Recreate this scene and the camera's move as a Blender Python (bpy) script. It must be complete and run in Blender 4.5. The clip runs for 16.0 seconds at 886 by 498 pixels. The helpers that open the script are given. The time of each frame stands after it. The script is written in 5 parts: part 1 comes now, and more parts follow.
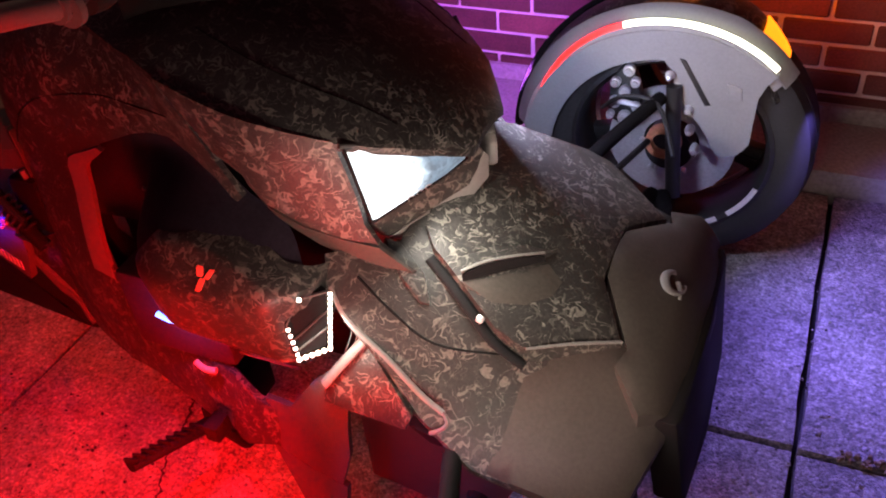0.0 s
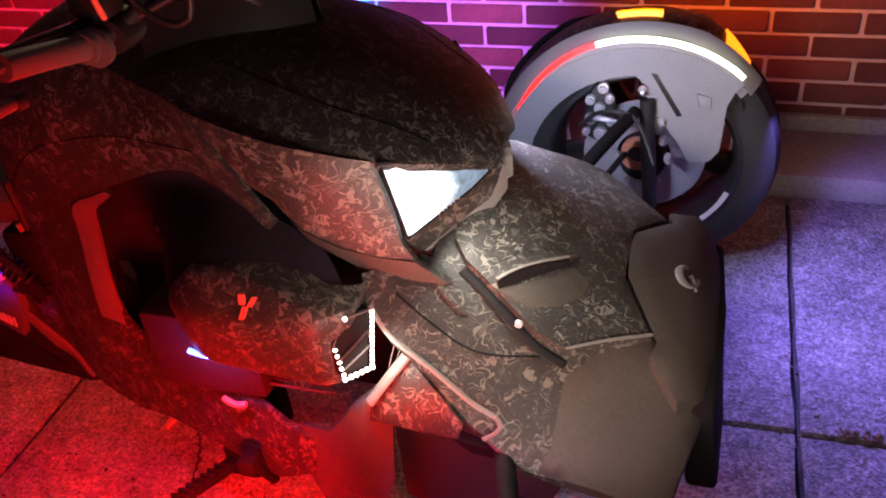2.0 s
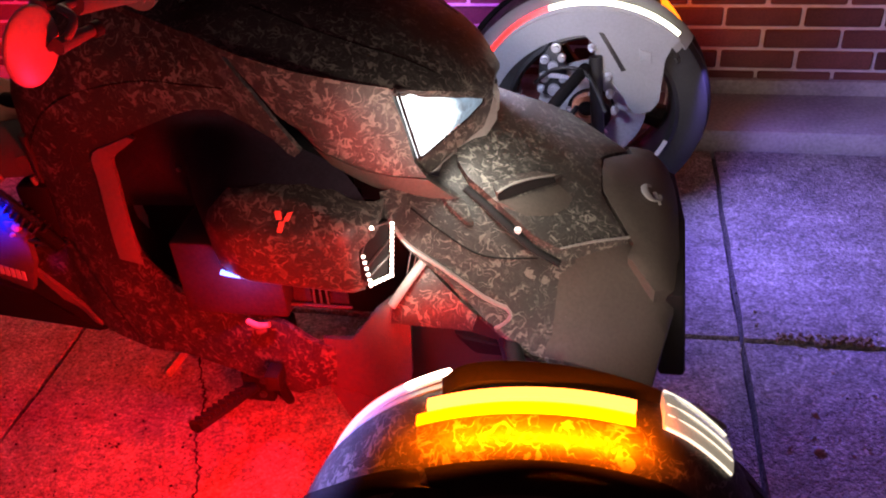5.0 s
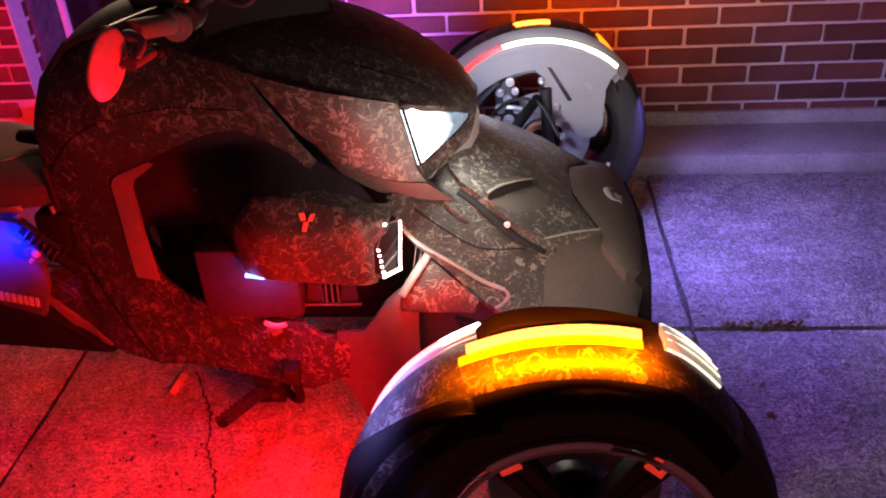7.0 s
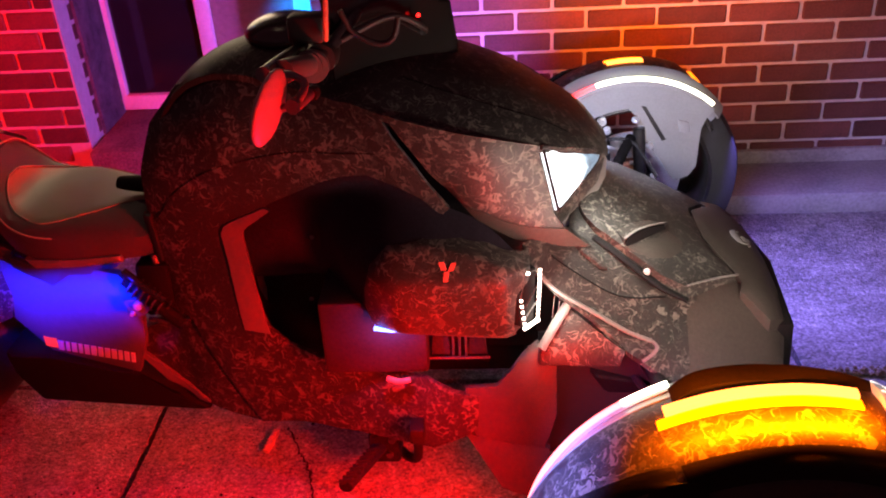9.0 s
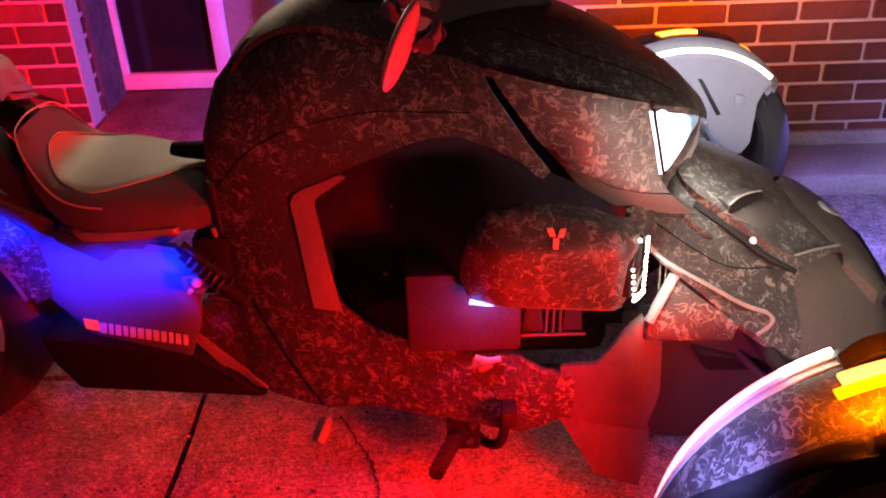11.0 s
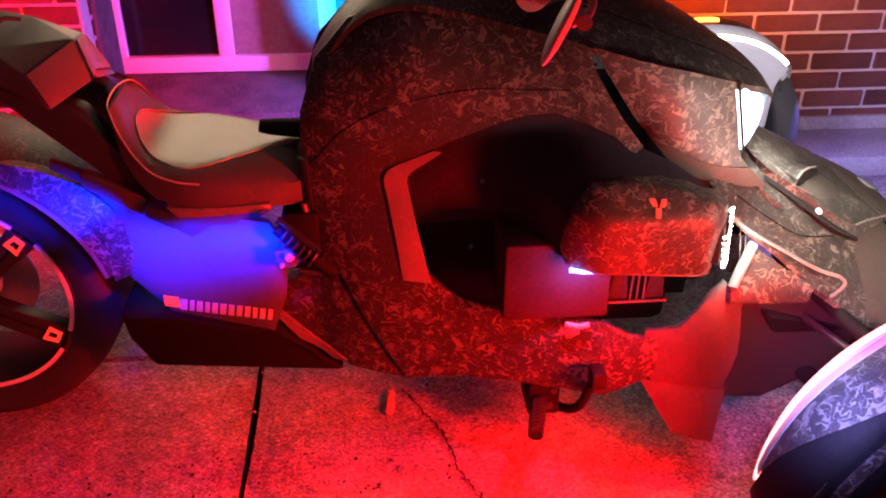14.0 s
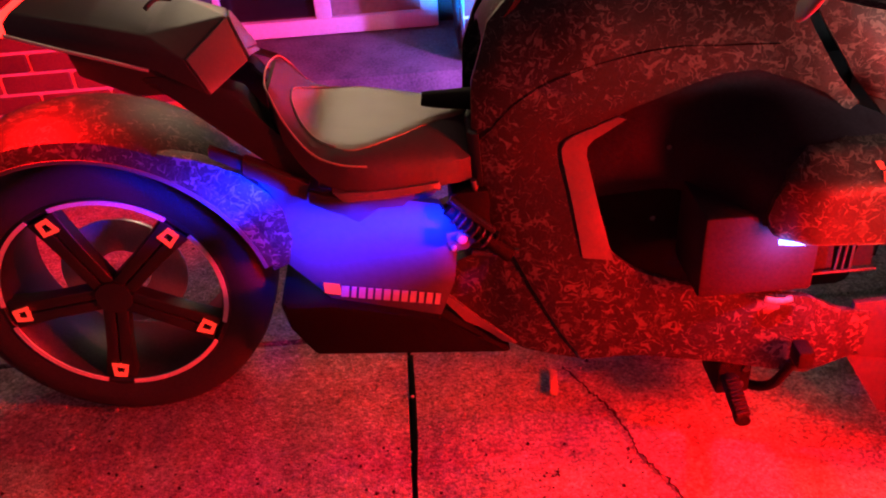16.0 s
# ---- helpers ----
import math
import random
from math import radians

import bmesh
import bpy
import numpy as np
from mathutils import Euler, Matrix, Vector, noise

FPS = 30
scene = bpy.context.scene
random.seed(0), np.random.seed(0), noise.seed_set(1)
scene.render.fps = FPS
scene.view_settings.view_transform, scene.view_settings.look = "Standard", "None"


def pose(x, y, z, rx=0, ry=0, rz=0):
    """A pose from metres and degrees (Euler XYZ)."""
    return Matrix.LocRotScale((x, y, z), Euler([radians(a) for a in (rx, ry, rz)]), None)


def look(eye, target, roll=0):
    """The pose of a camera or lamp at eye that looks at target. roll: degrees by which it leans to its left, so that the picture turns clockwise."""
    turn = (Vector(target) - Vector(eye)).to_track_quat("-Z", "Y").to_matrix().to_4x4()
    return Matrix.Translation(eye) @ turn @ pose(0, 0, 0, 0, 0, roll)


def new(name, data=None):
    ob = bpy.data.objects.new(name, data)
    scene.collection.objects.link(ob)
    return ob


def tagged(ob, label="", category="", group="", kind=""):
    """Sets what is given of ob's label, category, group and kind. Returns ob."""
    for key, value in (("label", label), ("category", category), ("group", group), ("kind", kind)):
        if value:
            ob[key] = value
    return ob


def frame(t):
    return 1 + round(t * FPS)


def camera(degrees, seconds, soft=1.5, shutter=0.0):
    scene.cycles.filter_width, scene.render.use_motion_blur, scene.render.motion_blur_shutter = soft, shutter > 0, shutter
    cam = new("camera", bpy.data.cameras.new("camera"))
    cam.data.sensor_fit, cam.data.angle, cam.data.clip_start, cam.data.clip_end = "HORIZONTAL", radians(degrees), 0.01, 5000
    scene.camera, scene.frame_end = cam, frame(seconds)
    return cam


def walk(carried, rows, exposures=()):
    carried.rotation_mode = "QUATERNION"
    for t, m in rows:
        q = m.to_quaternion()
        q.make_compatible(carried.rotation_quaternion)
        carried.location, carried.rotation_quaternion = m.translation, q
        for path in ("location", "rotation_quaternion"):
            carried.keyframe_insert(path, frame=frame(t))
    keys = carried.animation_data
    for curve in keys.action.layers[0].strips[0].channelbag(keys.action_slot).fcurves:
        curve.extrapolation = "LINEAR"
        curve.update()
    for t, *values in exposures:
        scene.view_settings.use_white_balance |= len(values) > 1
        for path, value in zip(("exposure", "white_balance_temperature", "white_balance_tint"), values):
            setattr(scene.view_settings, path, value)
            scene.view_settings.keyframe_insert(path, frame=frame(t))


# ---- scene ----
cam = camera(54.1, 16.0, 2.0)
PATH = [
    (0, (0.096, 0.073, 1.336), (-0.606, 1.454, 0.071), -5.9),
    (0.5, (0.07, 0.097, 1.335), (-0.703, 1.436, 0.067), -6.6),
    (1, (0.055, 0.086, 1.343), (-0.729, 1.423, 0.078), -6.7),
    (1.5, (-0.015, -0.001, 1.335), (-0.671, 1.429, 0.1), -6.9),
    (2, (-0.037, -0.036, 1.333), (-0.578, 1.473, 0.137), -6.1),
    (2.5, (0.001, -0.012, 1.341), (-0.623, 1.473, 0.156), -6.8),
    (3, (0.035, 0.001, 1.337), (-0.695, 1.399, 0.107), -6.2),
    (3.5, (-0.044, -0.075, 1.321), (-0.677, 1.389, 0.115), -4.1),
    (4, (-0.102, -0.168, 1.32), (-0.561, 1.34, 0.089), -3.9),
    (4.2, (-0.093, -0.196, 1.326), (-0.519, 1.319, 0.091), -3.7),
    (6.3, (-0.224, -0.466, 1.328), (-0.398, 1.206, 0.244), -4.4),
    (6.5, (-0.214, -0.497, 1.335), (-0.363, 1.176, 0.249), -3.8),
    (7, (-0.256, -0.544, 1.338), (-0.403, 1.143, 0.274), -3.3),
    (7.5, (-0.39, -0.565, 1.335), (-0.506, 1.138, 0.293), -3.5),
    (8, (-0.469, -0.589, 1.339), (-0.51, 1.143, 0.339), -3.0),
    (8.5, (-0.496, -0.56, 1.329), (-0.54, 1.182, 0.349), -2.2),
    (9, (-0.513, -0.471, 1.322), (-0.644, 1.262, 0.331), -3.5),
    (9.5, (-0.566, -0.443, 1.289), (-0.736, 1.288, 0.302), -3.2),
    (9.7, (-0.604, -0.449, 1.284), (-0.768, 1.281, 0.293), -3.3),
    (11.8, (-0.789, -0.387, 1.208), (-0.766, 1.354, 0.225), -1.3),
    (12, (-0.801, -0.387, 1.208), (-0.789, 1.356, 0.228), -1.3),
    (12.5, (-0.887, -0.409, 1.217), (-0.837, 1.331, 0.232), -1.7),
    (13, (-0.998, -0.448, 1.226), (-0.836, 1.28, 0.232), -1.2),
    (13.5, (-1.033, -0.467, 1.233), (-0.868, 1.248, 0.217), -0.3),
    (14, (-1.046, -0.467, 1.234), (-0.898, 1.254, 0.225), 0.3),
    (14.5, (-1.07, -0.457, 1.236), (-0.925, 1.264, 0.228), 0.2),
    (15, (-1.098, -0.383, 1.236), (-1.035, 1.341, 0.224), -1.3),
    (15.5, (-1.143, -0.327, 1.23), (-1.14, 1.36, 0.155), -2.0),
    (16, (-1.259, -0.333, 1.23), (-1.231, 1.332, 0.122), -4.3),
]
walk(cam, [(t, look(eye, target, roll)) for t, eye, target, roll in PATH], [(0, .80), (3, .95), (4, .92), (7, .95), (9.5, 1.05), (12, 1.48), (13.5, 1.72), (15, 1.78), (15.5, 1.85), (16, 1.55)])

# ---- world and lamps ----
from mathutils import geometry

YC = 1.06          # centre plane of the vehicle
W_Y = 2.285        # face of the brick wall

world = bpy.data.worlds.new("night")
world.use_nodes = True
world.node_tree.nodes["Background"].inputs[0].default_value = (0.46, 0.115, 0.17, 1)
world.node_tree.nodes["Background"].inputs[1].default_value = 0.105
scene.world = world


def lamp(name, kind, eye, target, power, colour, size=0.1, size_y=None, spread=180):
    data = bpy.data.lights.new(name, kind)
    data.energy, data.color = power, colour
    if kind == "AREA":
        data.shape = "RECTANGLE"
        data.size, data.size_y = size, size_y or size
        data.spread = radians(spread)
    else:
        data.shadow_soft_size = size
    ob = new(name, data)
    ob.matrix_world = look(eye, target)
    return ob


RED, AMBER, WHITE, VIOLET = (1, 0.002, 0.003), (1, 0.12, 0.0), (0.85, 0.93, 1.0), (0.23, 0.17, 1.0)
# Unseen warm lamp overhead, added to light the seat and the pavement.
lamp("unseen_overhead_light", "AREA", (-1.85, 1.85, 4.2), (-1.72, 0.82, 0), 0.14, (1.0, 0.74, 0.46), 0.25, 0.25, 32)
# Unseen warm panel before the wall, added for a sheen on the seat pad.
lamp("seat_sheen_light", "AREA", (-1.54, 2.25, 1.18), (-1.48, 0.5, 0.95), 0.8, (1.0, 0.74, 0.46), 0.48, 0.50, 120)
# red strips at the rear of both front fenders
lamp("red_strip_light_right", "AREA", (-0.485, 0.455, 0.41), (-1.2, 0.78, 0.07), 9.5, RED, 0.05, 0.26, 125)
lamp("red_strip_light_inner", "AREA", (-0.43, 0.465, 0.46), (-0.47, 0.90, 0.38), 4.0, RED, 0.05, 0.20, 170)
lamp("red_strip_light_low", "AREA", (-0.52, 0.46, 0.30), (-1.05, 0.50, 0.0), 2.7, RED, 0.05, 0.25)
# Violet lamp added by the left fender to tint the wall and window.
lamp("violet_wall_light", "AREA", (-0.50, 1.72, 0.42), (-1.3, 2.5, 0.5), 9, (0.47, 0.10, 0.82), 0.05, 0.30, 130)
lamp("red_strip_light_far", "AREA", (-0.50, 1.69, 0.46), (-1.50, 1.13, 0.70), 0.9, RED, 0.05, 0.12, 40)
lamp("red_strip_light_top", "AREA", (-0.47, 0.455, 0.50), (-0.81, 0.60, 0.90), 0.6, RED, 0.03, 0.06, 55)
# white strips inside both front fenders
# Violet though the strip is white: added to tint the pavement ahead.
lamp("violet_ground_light", "AREA", (0.08, 1.60, 0.44), (0.95, 1.30, 0.0), 5.6, VIOLET, 0.20, 0.03, 150)
lamp("white_strip_light_right", "AREA", (-0.08, 0.50, 0.60), (-0.12, 1.1, 0.56), 1.3, (1.0, 0.80, 0.66), 0.26, 0.03, 110)
# Fill lamp added to brighten the flank beside the head lamp.
lamp("flank_fill_light", "AREA", (-0.20, 0.50, 0.61), (-0.45, 0.88, 0.69), 0.45, (1.0, 0.78, 0.66), 0.20, 0.05, 80)
# amber turn strips on the outside of both front fenders
lamp("amber_strip_light_right", "AREA", (-0.20, 0.33, 0.638), (-0.20, 0.338, 0.56), 4.5, AMBER, 0.26, 0.012)
lamp("amber_strip_light_left", "AREA", (-0.16, 1.80, 0.64), (0.05, 2.4, 0.92), 4.5, AMBER, 0.24, 0.03, 135)
# Unseen violet lamp outside the fender, added to light its rear crown.
lamp("crown_fill_light", "AREA", (-0.58, 0.24, 0.64), (-0.44, 0.39, 0.48), 0.4, (0.30, 0.27, 1.0), 0.03, 0.10, 45)
# head lamps and running lights
lamp("head_light_right", "AREA", (-0.325, 0.90, 0.665), (0.2, 0.86, 0.30), 0.9, (1.0, 0.93, 0.82), 0.08, 0.05)
lamp("head_light_left", "AREA", (-0.325, 1.22, 0.665), (-0.1, 1.65, 0.36), 1.7, (0.62, 0.66, 1.0), 0.08, 0.05)
lamp("running_light_right", "AREA", (-0.44, 0.735, 0.535), (-0.35, 0.725, 0.42), 0.3, (1, 0.93, 0.80), 0.05, 0.05)
# blue strips under the seat and under the side pod
lamp("blue_strip_light_right", "AREA", (-1.37, 0.835, 0.50), (-1.37, 0.95, 0.43), 1.3, (0.0, 0.012, 1), 0.30, 0.02, 70)
lamp("blue_strip_light_rear", "AREA", (-1.50, 0.87, 0.50), (-1.62, 1.0, 0.53), 0.8, (0.0, 0.012, 1), 0.06, 0.02, 70)
# Narrow blue beam added to tint the right edge of the window.
lamp("blue_window_beam", "AREA", (-1.16, 1.36, 0.50), (-1.10, 2.6, 0.48), 2, (0.0, 0.22, 1), 0.06, 0.03, 22)
lamp("blue_pod_light", "POINT", (-0.705, 0.738, 0.460), (0, 0, 0), 0.35, (0.16, 0.20, 1), 0.001)
lamp("tail_light", "AREA", (-1.905, 0.99, 0.775), (-1.86, 0.93, 0.50), 2.2, RED, 0.05, 0.12, 150)
lamp("tail_light_wall", "AREA", (-1.95, 1.22, 0.79), (-2.6, 2.3, 0.4), 7.5, RED, 0.12, 0.04, 120)


# ---- materials ----
def material(name, colour, rough=0.5, metal=0.0, vary=0.25, scale=12.0, bump=0.0, bump_scale=200.0, emit=None, strength=0.0, spec=0.5, coat=0.0):
    m = bpy.data.materials.new(name)
    m.use_nodes = True
    nt = m.node_tree
    n, l = nt.nodes, nt.links
    b = n["Principled BSDF"]
    b.inputs["Roughness"].default_value, b.inputs["Metallic"].default_value = rough, metal
    b.inputs["Specular IOR Level"].default_value = spec
    b.inputs["Coat Weight"].default_value = coat
    co = n.new("ShaderNodeTexCoord")
    big, fine = n.new("ShaderNodeTexNoise"), n.new("ShaderNodeTexNoise")
    big.inputs["Scale"].default_value, fine.inputs["Scale"].default_value = scale, scale * 14
    big.inputs["Detail"].default_value = fine.inputs["Detail"].default_value = 4
    add = n.new("ShaderNodeMath")
    l.new(co.outputs["Object"], big.inputs["Vector"])
    l.new(co.outputs["Object"], fine.inputs["Vector"])
    add.operation = "ADD"
    l.new(big.outputs[0], add.inputs[0])
    l.new(fine.outputs[0], add.inputs[1])
    ramp = n.new("ShaderNodeMapRange")
    ramp.inputs["From Min"].default_value, ramp.inputs["From Max"].default_value = 0.6, 1.4
    ramp.inputs["To Min"].default_value, ramp.inputs["To Max"].default_value = 1 - vary, 1 + vary
    l.new(add.outputs[0], ramp.inputs[0])
    mul = n.new("ShaderNodeVectorMath")
    mul.operation = "SCALE"
    mul.inputs[0].default_value = colour
    l.new(ramp.outputs[0], mul.inputs["Scale"])
    l.new(mul.outputs[0], b.inputs["Base Color"])
    if bump:
        bn, bp = n.new("ShaderNodeTexNoise"), n.new("ShaderNodeBump")
        bn.inputs["Scale"].default_value, bn.inputs["Detail"].default_value = bump_scale, 3
        l.new(co.outputs["Object"], bn.inputs["Vector"])
        bp.inputs["Strength"].default_value, bp.inputs["Distance"].default_value = bump, 0.002
        l.new(bn.outputs[0], bp.inputs["Height"])
        l.new(bp.outputs[0], b.inputs["Normal"])
    if emit:
        b.inputs["Emission Color"].default_value, b.inputs["Emission Strength"].default_value = (*emit, 1), strength
    return m


def camo(name, dark, mid, light, scale=40.0, rough=0.55, cover=1.0):
    """Printed leaf camouflage: dark ground, mid blots, sparse pale curling leaves."""
    m = bpy.data.materials.new(name)
    m.use_nodes = True
    n, l = m.node_tree.nodes, m.node_tree.links
    b = n["Principled BSDF"]
    b.inputs["Roughness"].default_value = rough
    b.inputs["Specular IOR Level"].default_value = 0.3
    b.inputs["Coat Weight"].default_value, b.inputs["Coat Roughness"].default_value = 0.04, 0.4
    co = n.new("ShaderNodeTexCoord")

    def field(sc, detail, dist, shift, src):
        t, off = n.new("ShaderNodeTexNoise"), n.new("ShaderNodeVectorMath")
        off.inputs[1].default_value = shift
        l.new(src, off.inputs[0])
        l.new(off.outputs[0], t.inputs["Vector"])
        t.inputs["Scale"].default_value, t.inputs["Detail"].default_value, t.inputs["Distortion"].default_value = sc, detail, dist
        return t

    def band(sock, lo, hi, a=0.0, c=1.0):
        r = n.new("ShaderNodeMapRange")
        r.inputs["From Min"].default_value, r.inputs["From Max"].default_value = lo, hi
        r.inputs["To Min"].default_value, r.inputs["To Max"].default_value = a, c
        l.new(sock, r.inputs[0])
        return r.outputs[0]

    def maths(kind, a, c):
        q = n.new("ShaderNodeMath")
        q.operation = kind
        l.new(a, q.inputs[0])
        if isinstance(c, float):
            q.inputs[1].default_value = c
        else:
            l.new(c, q.inputs[1])
        return q.outputs[0]

    def mix(fac, a, c):
        q = n.new("ShaderNodeMix")
        q.data_type = "RGBA"
        l.new(fac, q.inputs["Factor"])
        for key, v in (("A", a), ("B", c)):
            if isinstance(v, tuple):
                q.inputs[key].default_value = (*v, 1)
            else:
                l.new(v, q.inputs[key])
        return q.outputs["Result"]
    # curling strokes that taper: a band about one level of a noise, its width set by another
    warp = field(scale * 0.5, 2, 0.4, (4, 1, 7), co.outputs["Object"])
    push, moved = n.new("ShaderNodeVectorMath"), n.new("ShaderNodeVectorMath")
    push.operation, push.inputs["Scale"].default_value = "SCALE", 0.035
    l.new(warp.outputs["Color"], push.inputs[0])
    l.new(co.outputs["Object"], moved.inputs[0])
    l.new(push.outputs[0], moved.inputs[1])
    sparse = field(6.0, 2, 0.4, (8.1, 2.2, 0.4), co.outputs["Object"])

    def strokes(sc, shift, wide, least):
        level, width = field(sc, 0.6, 0.9, shift, moved.outputs[0]), field(sc * 0.9, 1, 0.3, tuple(3.3 + c for c in shift), moved.outputs[0])
        off = maths("ABSOLUTE", maths("SUBTRACT", level.outputs[0], 0.5), 0.0)
        room = maths("MULTIPLY", maths("SUBTRACT", width.outputs[0], least), wide * cover)
        room = maths("MULTIPLY", room, band(sparse.outputs[0], 0.34, 0.54, 0.25, 1.0))
        return band(maths("SUBTRACT", room, off), 0.0, 0.010)
    col = mix(strokes(scale * 0.8, (1.2, 7.4, 2.6), 0.50, 0.38), dark, mid)
    col = mix(strokes(scale * 1.1, (5.7, 0.3, 9.2), 0.42, 0.41), col, tuple(0.66 * a + 0.34 * c for a, c in zip(mid, light)))
    col = mix(strokes(scale, (0.0, 0.0, 0.0), 0.44, 0.40), col, light)
    fine, mul = field(260.0, 3, 0.0, (0, 0, 0), co.outputs["Object"]), n.new("ShaderNodeVectorMath")
    mul.operation = "SCALE"
    l.new(col, mul.inputs[0])
    l.new(band(fine.outputs[0], 0.25, 0.75, 0.7, 1.3), mul.inputs["Scale"])
    l.new(mul.outputs[0], b.inputs["Base Color"])
    return m


def glow(name, colour, strength):
    return material(name, tuple(c * 0.5 for c in colour), 0.4, emit=colour, strength=strength)


CAMO = camo("camo_wrap", (0.014, 0.013, 0.0122), (0.020, 0.0185, 0.017), (0.084, 0.079, 0.069), 56.0, cover=0.80)
CAMO_SPARSE = camo("sparse_camo_wrap", (0.012, 0.011, 0.0105), (0.020, 0.019, 0.018), (0.068, 0.064, 0.057), 58.0, cover=0.62)
DARK = material("matt_black_cover", (0.006, 0.0055, 0.006), 0.75, vary=0.3, spec=0.12)
SMOKED = material("smoked_plastic", (0.018, 0.013, 0.020), 0.75, vary=0.3, spec=0.08)
BLACK = material("black_plastic", (0.014, 0.013, 0.013), 0.5, vary=0.35, bump=0.15, bump_scale=500)
GLOSS = material("smoked_gloss_plastic", (0.012, 0.011, 0.013), 0.22, vary=0.3)
GREY = material("grey_plastic", (0.10, 0.097, 0.094), 0.5, vary=0.15, bump=0.1, bump_scale=600)
MIRROR = material("pale_mirror_back", (0.30, 0.285, 0.27), 0.4, vary=0.1)
LIP = material("worn_grey_lip", (0.11, 0.105, 0.10), 0.45, vary=0.2)
FENDER_GREY = material("satin_grey_fender", (0.25, 0.25, 0.26), 0.45, vary=0.12)
TRIM = material("satin_silver_trim", (0.55, 0.54, 0.52), 0.35, 0.3, vary=0.15)
RUBBER = material("tyre_rubber", (0.022, 0.021, 0.021), 0.8, vary=0.35, bump=0.3, bump_scale=300)
ALLOY = material("machined_alloy", (0.62, 0.62, 0.64), 0.36, 0.55, vary=0.2)
STEEL = material("dark_steel", (0.05, 0.05, 0.052), 0.45, 0.7, vary=0.3)
COPPER = material("orange_hub_ring", (0.72, 0.30, 0.17), 0.5, 0.1, vary=0.3)
LEATHER = material("beige_seat_vinyl", (0.25, 0.19, 0.115), 0.33, vary=0.12, scale=20, bump=0.25, bump_scale=900)
LEATHER_DARK = material("black_seat_vinyl", (0.038, 0.032, 0.032), 0.5, vary=0.2, bump=0.25, bump_scale=900)
PIPING = material("cream_piping", (0.34, 0.29, 0.20), 0.5, vary=0.1)
TAPE = material("reflective_rim_tape", (0.75, 0.74, 0.72), 0.4, vary=0.1)
# Faint emission keeps this plain red paint bright in the dark; no lamp.
RED_GLOW_PAINT = material("glowing_red_paint", (0.75, 0.05, 0.04), 0.4, vary=0.1, emit=(1, 0.05, 0.03), strength=0.25)
COVER = material("pale_arm_cover", (0.075, 0.078, 0.085), 0.6, vary=0.12, scale=6, spec=0.2)
LETTER = material("white_lettering", (0.5, 0.5, 0.5), 0.5, vary=0.05)
LINER = material("black_liner", (0.014, 0.011, 0.011), 0.5, vary=0.3)
NOSE = material("dark_brown_nose_plastic", (0.034, 0.029, 0.025), 0.55, vary=0.3, bump=0.15, bump_scale=400, spec=0.3)
CHIN = material("dark_grey_plastic", (0.042, 0.040, 0.039), 0.55, vary=0.2, bump=0.1, bump_scale=500, spec=0.3)
RACK = material("satin_black_rack", (0.026, 0.024, 0.023), 0.5, vary=0.25, bump=0.15, bump_scale=400)
END = material("pale_end_plastic", (0.12, 0.10, 0.098), 0.35, vary=0.12)
CREAM = material("cream_hose", (0.42, 0.32, 0.28), 0.5, vary=0.1)
LED_WHITE = glow("white_strip_glow", (1.0, 0.97, 0.72), 5.0)
LED_HOT = glow("hot_pink_strip_glow", (1.0, 0.17, 0.17), 2.5)
LED_RED = glow("red_strip_glow", (1.0, 0.010, 0.008), 3.5)
LED_AMBER = glow("amber_strip_glow", (1.0, 0.23, 0.03), 3.8)
# Emission for the part of the crown that the amber strip lights.
AMBER_WASH = glow("amber_wash_glow", (1.0, 0.20, 0.0), 2.6)
TURN_AMBER = glow("amber_turn_glow", (1.0, 0.19, 0.005), 1.7)
# Weak emission puts reflections into the clear lens and its edges.
TURN_CLEAR = material("clear_turn_lens", (0.45, 0.40, 0.33), 0.15, 0.2, vary=0.3, scale=30, spec=0.8, coat=0.5, emit=(1.0, 0.86, 0.64), strength=0.16)
LENS_GLINT = glow("lens_edge_glint", (1.0, 0.90, 0.72), 0.8)
LED_BLUE = glow("blue_strip_glow", (0.07, 0.17, 1.0), 6.0)
LED_WARM = glow("running_light_glow", (1.0, 0.95, 0.80), 5.0)
